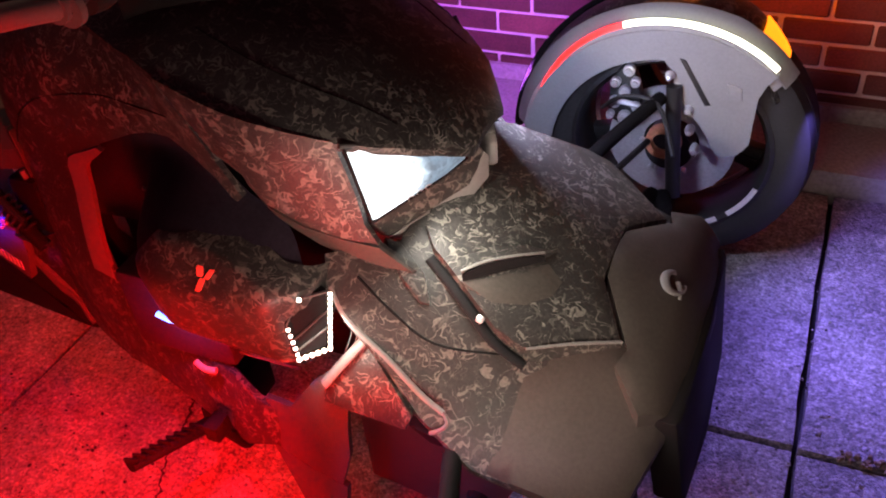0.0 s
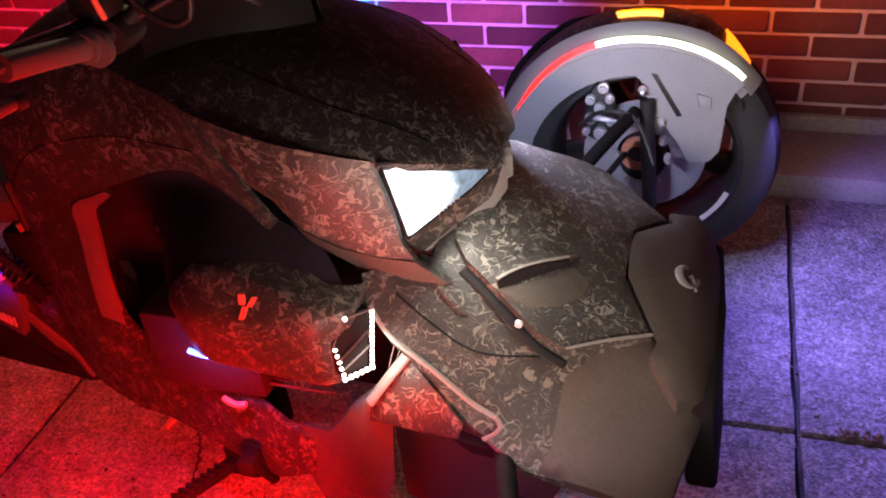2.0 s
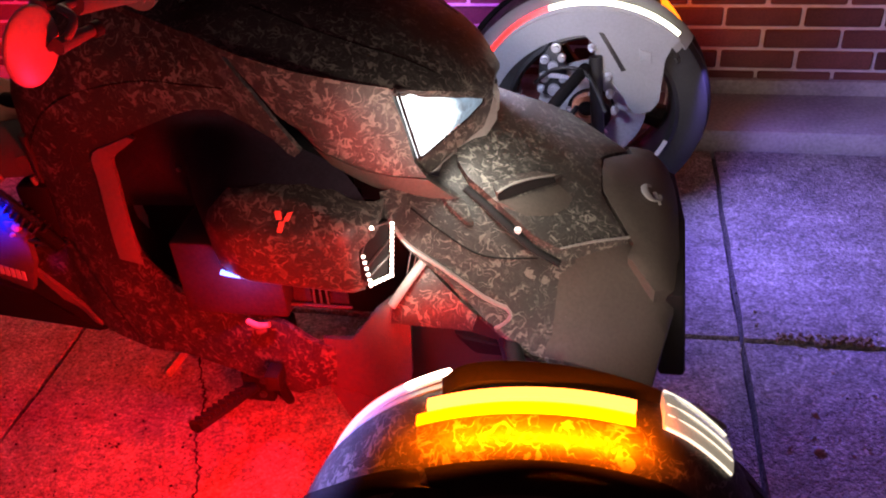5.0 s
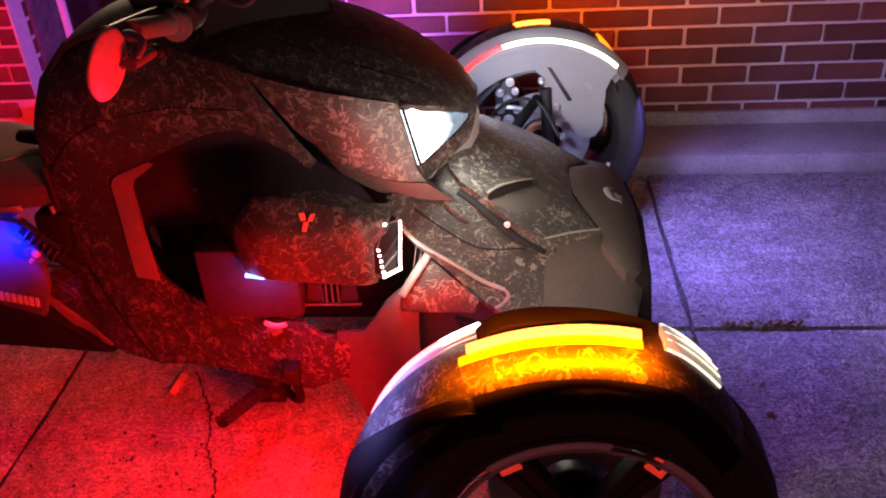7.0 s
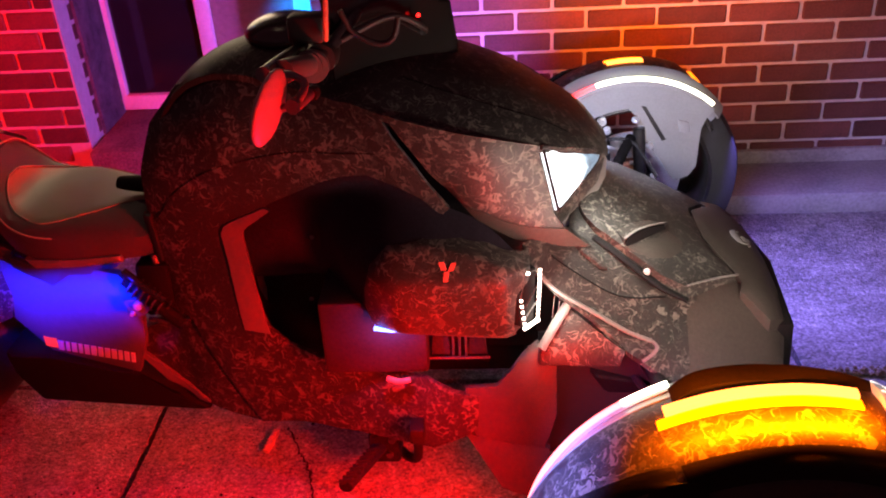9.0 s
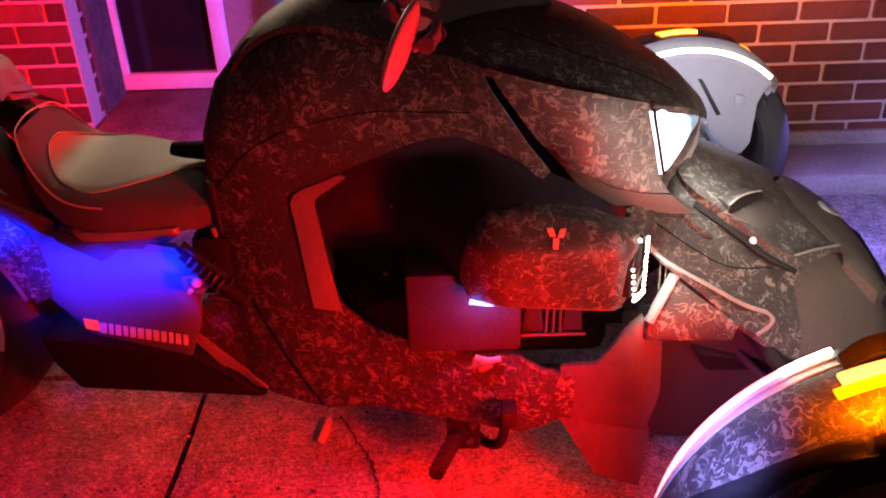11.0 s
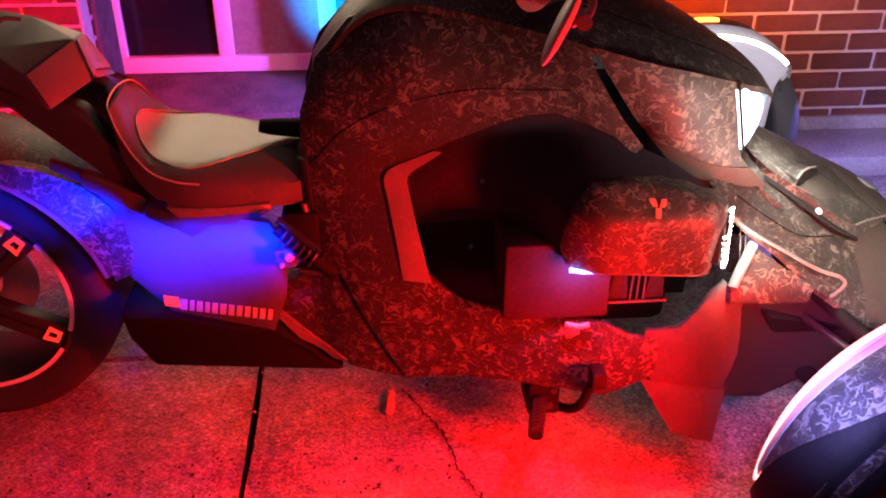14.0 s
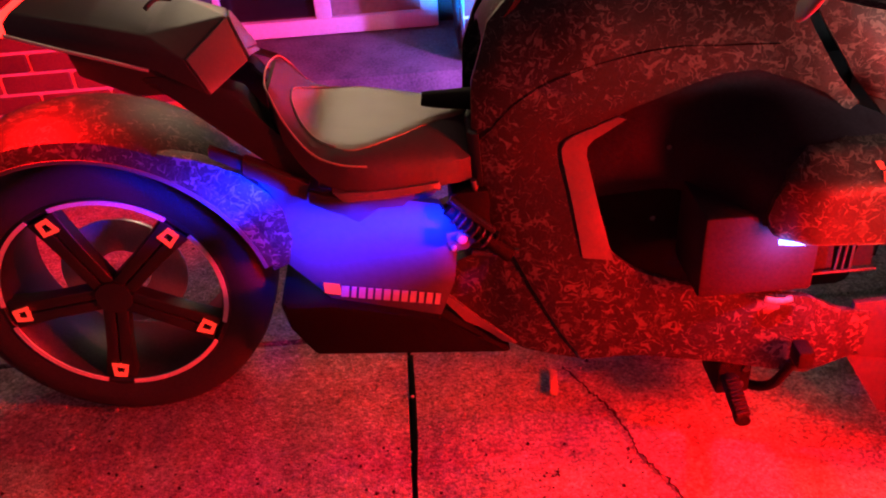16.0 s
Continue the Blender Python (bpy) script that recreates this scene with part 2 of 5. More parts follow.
def head_glow():
    """Bright at the outer end of the lamp, blue and dimmer at the inner end."""
    m = material("head_lamp_glow", (0.03, 0.035, 0.04), 0.3, emit=(0.80, 0.92, 1.0), strength=2.2)
    m.node_tree.nodes["Principled BSDF"].inputs["Specular IOR Level"].default_value = 0.2
    n, l = m.node_tree.nodes, m.node_tree.links
    b = n["Principled BSDF"]
    co = [q for q in n if q.bl_idname == "ShaderNodeTexCoord"][0]
    sep, sub, ab, r, mx, nz, mul = n.new("ShaderNodeSeparateXYZ"), n.new("ShaderNodeMath"), n.new("ShaderNodeMath"), n.new("ShaderNodeMapRange"), n.new("ShaderNodeMix"), n.new("ShaderNodeTexNoise"), n.new("ShaderNodeMath")
    l.new(co.outputs["Object"], sep.inputs[0])
    sub.operation, sub.inputs[1].default_value, ab.operation, mul.operation = "SUBTRACT", 1.06, "ABSOLUTE", "MULTIPLY"
    l.new(sep.outputs["Y"], sub.inputs[0])
    l.new(sub.outputs[0], ab.inputs[0])
    l.new(ab.outputs[0], r.inputs[0])
    r.inputs["From Min"].default_value, r.inputs["From Max"].default_value = 0.115, 0.155
    r.inputs["To Min"].default_value, r.inputs["To Max"].default_value = 0.45, 3.4
    nz.inputs["Scale"].default_value, nz.inputs["Distortion"].default_value = 45, 2
    l.new(co.outputs["Object"], nz.inputs["Vector"])
    l.new(r.outputs[0], mul.inputs[0])
    l.new(nz.outputs[0], mul.inputs[1])
    l.new(mul.outputs[0], b.inputs["Emission Strength"])
    mx.data_type = "RGBA"
    mx.inputs["A"].default_value, mx.inputs["B"].default_value = (0.50, 0.72, 0.95, 1), (0.92, 0.97, 1, 1)
    rr = n.new("ShaderNodeMapRange")
    l.new(ab.outputs[0], rr.inputs[0])
    rr.inputs["From Min"].default_value, rr.inputs["From Max"].default_value = 0.11, 0.15
    l.new(rr.outputs[0], mx.inputs["Factor"])
    l.new(mx.outputs["Result"], b.inputs["Emission Color"])
    return m


HEAD = head_glow()
def concrete():
    """Weathered broom-finished concrete with pits and pale stones."""
    m = material("pavement_concrete", (0.27, 0.25, 0.225), 0.85, vary=0.45, scale=4, bump=0.0)
    n, l = m.node_tree.nodes, m.node_tree.links
    b = n["Principled BSDF"]
    co = [q for q in n if q.bl_idname == "ShaderNodeTexCoord"][0]
    col = b.inputs["Base Color"].links[0].from_socket
    for scale, lo, hi, tone, amount in ((70, 0.13, 0.24, (0.05, 0.045, 0.04), 0.4), (150, 0.08, 0.20, (0.55, 0.52, 0.47), 0.75)):
        v, r, g, gate, mul, mx = n.new("ShaderNodeTexVoronoi"), n.new("ShaderNodeMapRange"), n.new("ShaderNodeTexNoise"), n.new("ShaderNodeMapRange"), n.new("ShaderNodeMath"), n.new("ShaderNodeMix")
        v.inputs["Scale"].default_value, g.inputs["Scale"].default_value = scale, scale / 4
        l.new(co.outputs["Object"], v.inputs["Vector"])
        l.new(co.outputs["Object"], g.inputs["Vector"])
        r.inputs["From Min"].default_value, r.inputs["From Max"].default_value = lo, hi
        r.inputs["To Min"].default_value, r.inputs["To Max"].default_value = amount, 0
        gate.inputs["From Min"].default_value, gate.inputs["From Max"].default_value = 0.52, 0.60
        l.new(v.outputs["Distance"], r.inputs[0])
        l.new(g.outputs[0], gate.inputs[0])
        mul.operation = "MULTIPLY"
        l.new(r.outputs[0], mul.inputs[0])
        l.new(gate.outputs[0], mul.inputs[1])
        mx.data_type = "RGBA"
        mx.inputs["B"].default_value = (*tone, 1)
        l.new(mul.outputs[0], mx.inputs["Factor"])
        l.new(col, mx.inputs["A"])
        col = mx.outputs["Result"]
    sp, rg, sc = n.new("ShaderNodeTexNoise"), n.new("ShaderNodeMapRange"), n.new("ShaderNodeVectorMath")
    sp.inputs["Scale"].default_value, sp.inputs["Detail"].default_value = 130, 3
    l.new(co.outputs["Object"], sp.inputs["Vector"])
    l.new(sp.outputs[0], rg.inputs[0])
    rg.inputs["From Min"].default_value, rg.inputs["From Max"].default_value = 0.34, 0.66
    rg.inputs["To Min"].default_value, rg.inputs["To Max"].default_value = 0.68, 1.3
    sc.operation = "SCALE"
    l.new(col, sc.inputs[0])
    l.new(rg.outputs[0], sc.inputs["Scale"])
    col = sc.outputs[0]
    gr, gs, gm, gx = n.new("ShaderNodeTexVoronoi"), n.new("ShaderNodeSeparateColor"), n.new("ShaderNodeMapRange"), n.new("ShaderNodeVectorMath")
    gr.inputs["Scale"].default_value = 210
    l.new(co.outputs["Object"], gr.inputs["Vector"])
    l.new(gr.outputs["Color"], gs.inputs[0])
    l.new(gs.outputs[0], gm.inputs[0])
    gm.inputs["To Min"].default_value, gm.inputs["To Max"].default_value = 0.66, 1.42
    gx.operation = "SCALE"
    l.new(col, gx.inputs[0])
    l.new(gm.outputs[0], gx.inputs["Scale"])
    col = gx.outputs[0]
    # worn and stained patches, a hand to a forearm across
    for scale, lo, hi in ((6, 0.80, 1.14), (26, 0.82, 1.14)):
        pn, pr, ps = n.new("ShaderNodeTexNoise"), n.new("ShaderNodeMapRange"), n.new("ShaderNodeVectorMath")
        pn.inputs["Scale"].default_value, pn.inputs["Detail"].default_value, pn.inputs["Roughness"].default_value = scale, 7, 0.68
        l.new(co.outputs["Object"], pn.inputs["Vector"])
        l.new(pn.outputs[0], pr.inputs[0])
        pr.inputs["From Min"].default_value, pr.inputs["From Max"].default_value = 0.40, 0.60
        pr.inputs["To Min"].default_value, pr.inputs["To Max"].default_value = lo, hi
        ps.operation = "SCALE"
        l.new(col, ps.inputs[0])
        l.new(pr.outputs[0], ps.inputs["Scale"])
        col = ps.outputs[0]
    l.new(col, b.inputs["Base Color"])
    h, mid, add, bp = n.new("ShaderNodeTexNoise"), n.new("ShaderNodeTexNoise"), n.new("ShaderNodeMath"), n.new("ShaderNodeBump")
    h.inputs["Scale"].default_value, h.inputs["Detail"].default_value = 110, 6
    mid.inputs["Scale"].default_value, mid.inputs["Detail"].default_value = 22, 5
    for q in (h, mid):
        l.new(co.outputs["Object"], q.inputs["Vector"])
    l.new(h.outputs[0], add.inputs[0])
    l.new(mid.outputs[0], add.inputs[1])
    grain, both = n.new("ShaderNodeMath"), n.new("ShaderNodeMath")
    grain.operation, grain.inputs[1].default_value = "MULTIPLY", -0.45
    l.new(gr.outputs["Distance"], grain.inputs[0])
    l.new(add.outputs[0], both.inputs[0])
    l.new(grain.outputs[0], both.inputs[1])
    add = both
    bp.inputs["Strength"].default_value, bp.inputs["Distance"].default_value = 0.9, 0.008
    l.new(add.outputs[0], bp.inputs["Height"])
    l.new(bp.outputs[0], b.inputs["Normal"])
    return m


CONCRETE = concrete()
DIRT = material("joint_dirt", (0.02, 0.018, 0.015), 0.95, vary=0.4, scale=30, bump=0.6)
PLINTH = material("plinth_concrete", (0.34, 0.33, 0.32), 0.85, vary=0.35, scale=7, bump=0.5, bump_scale=120)
MORTAR = material("pale_mortar", (0.52, 0.49, 0.47), 0.9, vary=0.2, scale=30, bump=0.5)
SILL = material("rough_sill_stone", (0.17, 0.15, 0.15), 0.9, vary=0.6, scale=9, bump=1.0, bump_scale=45)
PAINT = material("white_window_paint", (0.72, 0.70, 0.72), 0.5, vary=0.12, scale=6, bump=0.1)
JAMB = material("flaking_jamb_paint", (0.085, 0.072, 0.078), 0.85, vary=0.9, scale=22, bump=0.8, bump_scale=60)
GLASS_DARK = material("dark_window_glass", (0.01, 0.01, 0.012), 0.08, vary=0.2)
SMOKE_SCREEN = material("smoked_clear_plastic", (0.012, 0.010, 0.010), 0.12, vary=0.2)
SCREEN = material("insect_screen", (0.24, 0.20, 0.17), 0.7, vary=0.25, scale=60, bump=0.4, bump_scale=400)


def brick_material():
    m = material("dark_brick", (0.115, 0.042, 0.034), 0.75, vary=0.4, scale=14, bump=0.6, bump_scale=160)
    n, l = m.node_tree.nodes, m.node_tree.links
    info, ramp, mix = n.new("ShaderNodeObjectInfo"), n.new("ShaderNodeMapRange"), n.new("ShaderNodeVectorMath")
    ramp.inputs["To Min"].default_value, ramp.inputs["To Max"].default_value = 0.6, 1.45
    l.new(info.outputs["Random"], ramp.inputs[0])
    b = n["Principled BSDF"]
    old = b.inputs["Base Color"].links[0].from_socket
    mix.operation = "SCALE"
    l.new(old, mix.inputs[0])
    l.new(ramp.outputs[0], mix.inputs["Scale"])
    l.new(mix.outputs[0], b.inputs["Base Color"])
    return m


BRICK = brick_material()


# ---- mesh helpers ----
def P(x, w, z, s=1):
    """A place on the vehicle: along, half-width from the centre plane, height; s=1 the right side, -1 the left."""
    return (x, YC - s * w, z)


def mesh_part(name, verts, faces, mat, parent=None, label="", smooth=35):
    me = bpy.data.meshes.new(name)
    me.from_pydata([tuple(v) for v in verts], [], faces)
    bm = bmesh.new()
    bm.from_mesh(me)
    bmesh.ops.recalc_face_normals(bm, faces=bm.faces)
    bm.to_mesh(me)
    bm.free()
    me.materials.append(mat)
    me.shade_smooth()
    me.set_sharp_from_angle(angle=radians(smooth))
    ob = new(name, me)
    if parent:
        ob.parent = parent
        ob.matrix_parent_inverse = parent.matrix_world.inverted()
    if label:
        tagged(ob, label)
    return ob


def part(name, bm, mat, parent=None, label="", smooth=35):
    me = bpy.data.meshes.new(name)
    bmesh.ops.recalc_face_normals(bm, faces=bm.faces)
    bm.to_mesh(me)
    bm.free()
    me.materials.append(mat)
    me.shade_smooth()
    me.set_sharp_from_angle(angle=radians(smooth))
    ob = new(name, me)
    if parent:
        ob.parent = parent
        ob.matrix_parent_inverse = parent.matrix_world.inverted()
    if label:
        tagged(ob, label)
    return ob


def empty(name, place, label, category, **more):
    ob = new(name)
    ob.empty_display_size = 0.1
    ob.location = place
    ob.matrix_world = Matrix.Translation(place)
    return tagged(ob, label, category, **more)


def curve(points, n=6, closed=True):
    """A smooth line through the points."""
    pts = [Vector(p) for p in points]
    out, m = [], len(pts)
    for i in range(m if closed else m - 1):
        a, b = pts[(i - 1) % m] if closed or i else pts[0], pts[i]
        c, d = pts[(i + 1) % m], pts[(i + 2) % m] if closed or i + 2 < m else pts[-1]
        for k in range(n):
            t = k / n
            out.append(0.5 * (2 * b + (c - a) * t + (2 * a - 5 * b + 4 * c - d) * t * t + (3 * b - a - 3 * c + d) * t ** 3))
    if not closed:
        out.append(pts[-1])
    return out


def inside(p, poly):
    hit, j = False, len(poly) - 1
    for i in range(len(poly)):
        a, b = poly[i], poly[j]
        if (a[1] > p[1]) != (b[1] > p[1]) and p[0] < (b[0] - a[0]) * (p[1] - a[1]) / (b[1] - a[1]) + a[0]:
            hit = not hit
        j = i
    return hit


def panel(name, outline, f, mat, parent, label="", t=0.008, step=0.022, s=1, top=False, smooth_line=False, edge=0.003):
    """A moulded sheet of thickness t. outline: along and height (or, for top, along and across); f: its half-width (or height) there."""
    line = [tuple(p) for p in (curve(outline, 5) if smooth_line else outline)]
    fine = []
    for a, b in zip(line, line[1:] + line[:1]):
        k = max(1, int(math.dist(a, b) / step + 0.5))
        fine += [(a[0] + (b[0] - a[0]) * i / k, a[1] + (b[1] - a[1]) * i / k) for i in range(k)]
    nb = len(fine)
    pts = [Vector(p) for p in fine]
    xs, ys = [p[0] for p in fine], [p[1] for p in fine]
    gx = min(xs) + step / 2
    while gx < max(xs):
        gy = min(ys) + step / 2
        while gy < max(ys):
            if inside((gx, gy), fine) and min(math.dist((gx, gy), q) for q in fine) > step * 0.55:
                pts.append(Vector((gx, gy)))
            gy += step
        gx += step
    vs, _, fs, vo, _, _ = geometry.delaunay_2d_cdt(pts, [(i, (i + 1) % nb) for i in range(nb)], [], 1, 1e-6)
    rim = {i for i, src in enumerate(vo) if any(k < nb for k in src)}
    use = {}
    for a in fs:
        for e in zip(a, list(a[1:]) + [a[0]]):
            use[tuple(sorted(e))] = use.get(tuple(sorted(e)), 0) + 1
    rim_edges = [e for e, c in use.items() if c == 1]
    n = len(vs)

    def place(p, d):
        return (p[0], p[1], f(p[0], p[1]) - d) if top else P(p[0], f(p[0], p[1]) - d, p[1], s)
    verts = [place(p, edge if i in rim else 0) for i, p in enumerate(vs)] + [place(p, t) for p in vs]
    faces = [tuple(a) for a in fs] + [tuple(n + i for i in reversed(a)) for a in fs]
    faces += [(a, b, n + b, n + a) for a, b in rim_edges]
    return mesh_part(name, verts, faces, mat, parent, label, 42)


def tube(name, points, radius, mat, parent, label="", seg=10, smooth_line=True, flat=1.0):
    pts = curve(points, 5, False) if smooth_line and len(points) > 2 else [Vector(p) for p in points]
    verts, faces = [], []
    for i, p in enumerate(pts):
        d = (pts[min(i + 1, len(pts) - 1)] - pts[max(i - 1, 0)]).normalized()
        u = d.cross(Vector((0, 0, 1)) if abs(d.z) < 0.9 else Vector((0, 1, 0))).normalized()
        v = u.cross(d)
        r = radius(i / (len(pts) - 1)) if callable(radius) else radius
        for k in range(seg):
            a = 2 * math.pi * k / seg
            verts.append(p + u * (r * math.cos(a)) + v * (r * flat * math.sin(a)))
    for i in range(len(pts) - 1):
        for k in range(seg):
            faces.append((i * seg + k, i * seg + (k + 1) % seg, (i + 1) * seg + (k + 1) % seg, (i + 1) * seg + k))
    faces += [tuple(range(seg - 1, -1, -1)), tuple(range(len(verts) - seg, len(verts)))]
    return mesh_part(name, verts, faces, mat, parent, label, 50)


def box(name, lo, hi, mat, parent=None, label="", bevel=0.006, turn=None):
    bm = bmesh.new()
    bmesh.ops.create_cube(bm, size=1)
    size = [b - a for a, b in zip(lo, hi)]
    mid = Vector([(a + b) / 2 for a, b in zip(lo, hi)])
    bmesh.ops.scale(bm, vec=size, verts=bm.verts)
    if bevel:
        bmesh.ops.bevel(bm, geom=list(bm.edges), offset=min(bevel, min(size) * 0.45), segments=2, profile=0.5, affect="EDGES")
    bmesh.ops.transform(bm, matrix=Matrix.Translation(mid) @ (turn.to_4x4() if turn else Matrix()), verts=bm.verts)
    return part(name, bm, mat, parent, label)


def slab_of(name, corners, d, mat, parent, label="", bevel=0.004):
    """A plate between a ring of corners and the same ring moved by d."""
    n = len(corners)
    bm = bmesh.new()
    a = [bm.verts.new(c) for c in corners]
    b = [bm.verts.new(Vector(c) + Vector(d)) for c in corners]
    bm.faces.new(a)
    bm.faces.new(list(reversed(b)))
    for i in range(n):
        bm.faces.new((a[i], b[i], b[(i + 1) % n], a[(i + 1) % n]))
    if bevel:
        bmesh.ops.bevel(bm, geom=list(bm.edges), offset=bevel, segments=2, profile=0.5, affect="EDGES", clamp_overlap=True)
    return part(name, bm, mat, parent, label)


def lathe(name, profile, centre, mat, parent, label="", seg=48, a0=0.0, a1=360.0, taper=None):
    """A ring about an axle across the vehicle. profile: radius and place along the axle; a0, a1: degrees from ahead, over the top."""
    full = a1 - a0 >= 360
    verts, faces, m = [], [], len(profile)
    steps = seg if full else seg + 1
    for i in range(steps):
        a = radians(a0 + (a1 - a0) * i / seg)
        k = taper(math.degrees(a)) if taper else 1.0
        for r, y in profile:
            r = r * k
            verts.append((centre[0] + r * math.cos(a), centre[1] + y, centre[2] + r * math.sin(a)))
    for i in range(seg):
        j = (i + 1) % steps
        for k in range(m):
            faces.append((i * m + k, i * m + (k + 1) % m, j * m + (k + 1) % m, j * m + k))
    if not full:
        faces += [tuple(range(m)), tuple(reversed(range((steps - 1) * m, steps * m)))]
    return mesh_part(name, verts, faces, mat, parent, label, 40)


def lerp_table(table):
    """A smooth line through pairs of numbers."""
    n = len(table)
    m = []
    for i in range(n):
        a, b = table[max(i - 1, 0)], table[min(i + 1, n - 1)]
        m.append((b[1] - a[1]) / (b[0] - a[0]))

    def f(x):
        if x <= table[0][0]:
            return table[0][1]
        for i in range(n - 1):
            (a, u), (b, v) = table[i], table[i + 1]
            if x <= b:
                h, k = b - a, (x - a) / (b - a)
                return u * (1 + 2 * k) * (1 - k) ** 2 + m[i] * h * k * (1 - k) ** 2 + v * k * k * (3 - 2 * k) + m[i + 1] * h * k * k * (k - 1)
        return table[-1][1]
    return f


# ---- ground ----
def pavement():
    ground = mesh_part("ground", [(-60, -60, -0.05), (60, -60, -0.05), (60, 60, -0.05), (-60, 60, -0.05)], [(0, 1, 2, 3)], DIRT)
    tagged(ground, "dark earth under the pavement joints", "ground", kind="structure")
    walk_way = empty("pavement", (0, 0, 0), "grey concrete pavement of large square slabs", "pavement", kind="structure")
    random.seed(4)
    for i in range(-5, 5):
        for j in range(-5, 1):
            x0, y0 = 0.2 + 1.524 * i, 1.2 + 1.524 * j
            x1, y1 = x0 + 1.524, min(y0 + 1.524, 2.03)
            g = 0.007
            dz = random.uniform(-0.003, 0.002)
            n = 14
            verts, faces = [], []
            for a in range(n + 1):
                for b in range(n + 1):
                    u, v = x0 + g + (x1 - x0 - 2 * g) * a / n, y0 + g + (y1 - y0 - 2 * g) * b / n
                    rim = a in (0, n) or b in (0, n)
                    jit = random.uniform(-0.003, 0.003) if rim else 0
                    verts.append((u + (jit if a in (0, n) else 0), v + (jit if b in (0, n) else 0), dz - (0.006 if rim else 0) + 0.0015 * noise.noise((u * 3, v * 3, 0))))
            for a in range(n):
                for b in range(n):
                    faces.append((a * (n + 1) + b, (a + 1) * (n + 1) + b, (a + 1) * (n + 1) + b + 1, a * (n + 1) + b + 1))
            ring = [a * (n + 1) for a in range(n)] + [n * (n + 1) + b for b in range(n)] + [(n - a) * (n + 1) + n for a in range(n)] + [n - b for b in range(n)]
            k = len(verts)
            verts += [(verts[r][0], verts[r][1], -0.049) for r in ring]
            m = len(ring)
            faces += [(ring[q], ring[(q + 1) % m], k + (q + 1) % m, k + q) for q in range(m)]
            mesh_part("slab", verts, faces, CONCRETE, walk_way)


pavement()


# ---- wall and window ----
OPEN_L, OPEN_R, OPEN_B, OPEN_T = -1.935, -1.10, 0.20, 1.55
PITCH, COURSE, Z0 = 0.222, 0.067, 0.133


def wall():
    base = empty("wall_north", (0, W_Y, 0), "dark red brick wall with pale raked mortar", "wall", kind="structure")
    for lo, hi in (((-6, W_Y + 0.008, 0.06), (OPEN_L, W_Y + 0.36, 3.2)), ((OPEN_R, W_Y + 0.008, 0.06), (6, W_Y + 0.36, 3.2)),
                   ((OPEN_L, W_Y + 0.008, OPEN_T), (OPEN_R, W_Y + 0.36, 3.2)), ((OPEN_L, W_Y + 0.008, 0.0), (OPEN_R, W_Y + 0.36, OPEN_B - 0.03))):
        box("mortar_bed", lo, hi, MORTAR, base, bevel=0)
    random.seed(9)
    cube = bmesh.new()
    bmesh.ops.create_cube(cube, size=1)
    bmesh.ops.scale(cube, vec=(PITCH - 0.011, 0.09, COURSE - 0.011), verts=cube.verts)
    bmesh.ops.bevel(cube, geom=list(cube.edges), offset=0.004, segments=1, affect="EDGES")
    shared = bpy.data.meshes.new("brick")
    cube.to_mesh(shared)
    cube.free()
    shared.materials.append(BRICK)
    far_v, far_f = [], []
    for k in range(-1, 45):
        z = Z0 + COURSE * (k + 0.5)
        x = 0.44 - 30 * PITCH - (0.105 if k % 2 else 0)
        while x < 6:
            a, b, x = x, x + PITCH, x + PITCH
            if z > OPEN_B - 0.03 and z < OPEN_T:
                if a < OPEN_R and b > OPEN_L:
                    if a < OPEN_L - 0.05:
                        b = OPEN_L
                    elif b > OPEN_R + 0.05:
                        a = OPEN_R
                    else:
                        continue
            elif z <= OPEN_B and a < OPEN_R and b > OPEN_L:
                continue
            mid, cut = (a + b) / 2, (b - a - 0.011) / (PITCH - 0.011)
            near = z < 1.02 and (-2.75 < mid < OPEN_L or -0.75 < mid < 1.75)
            if near:
                ob = new("brick", shared)
                ob.parent = base
                ob.matrix_parent_inverse = base.matrix_world.inverted()
                ob.location = (mid + random.uniform(-0.002, 0.002), W_Y + 0.045 + random.uniform(-0.002, 0.002), z)
                ob.scale = (cut, 1, 1)
                ob.rotation_euler = (0, random.uniform(-0.006, 0.006), random.uniform(-0.006, 0.006))
            else:
                o, hx, hz = len(far_v), (b - a - 0.011) / 2, (COURSE - 0.011) / 2
                y0 = W_Y + random.uniform(-0.002, 0.002)
                far_v += [(mid + u * hx, y0 + d, z + v * hz) for d in (0, 0.05) for u, v in ((-1, -1), (1, -1), (1, 1), (-1, 1))]
                far_f += [(o, o + 1, o + 2, o + 3)] + [(o + i, o + 4 + i, o + 4 + (i + 1) % 4, o + (i + 1) % 4) for i in range(4)]
    # bricks that return into the window opening
    for k in range(1, 14):
        for x in (OPEN_L - 0.042, OPEN_R + 0.042):
            ob = new("brick", shared)
            ob.parent = base
            ob.matrix_parent_inverse = base.matrix_world.inverted()
            ob.location = (x + random.uniform(-0.002, 0.002), W_Y + 0.198, Z0 + COURSE * (k + 0.5))
            ob.rotation_euler = (0, 0, radians(90))
    rest = mesh_part("brickwork", far_v, far_f, BRICK, base, smooth=10)
    tagged(rest, kind="stuff")
    box("plinth", (-6, 2.03, -0.04), (6, W_Y + 0.03, 0.06), PLINTH, bevel=0.006)
    tagged(bpy.data.objects["plinth"], "low concrete plinth along the foot of the wall", "plinth", kind="structure")
    box("wall_footing", (-6, W_Y - 0.015, 0.05), (6, W_Y + 0.3, 0.106), PLINTH, base, "pale concrete ledge under the bricks", bevel=0.004)
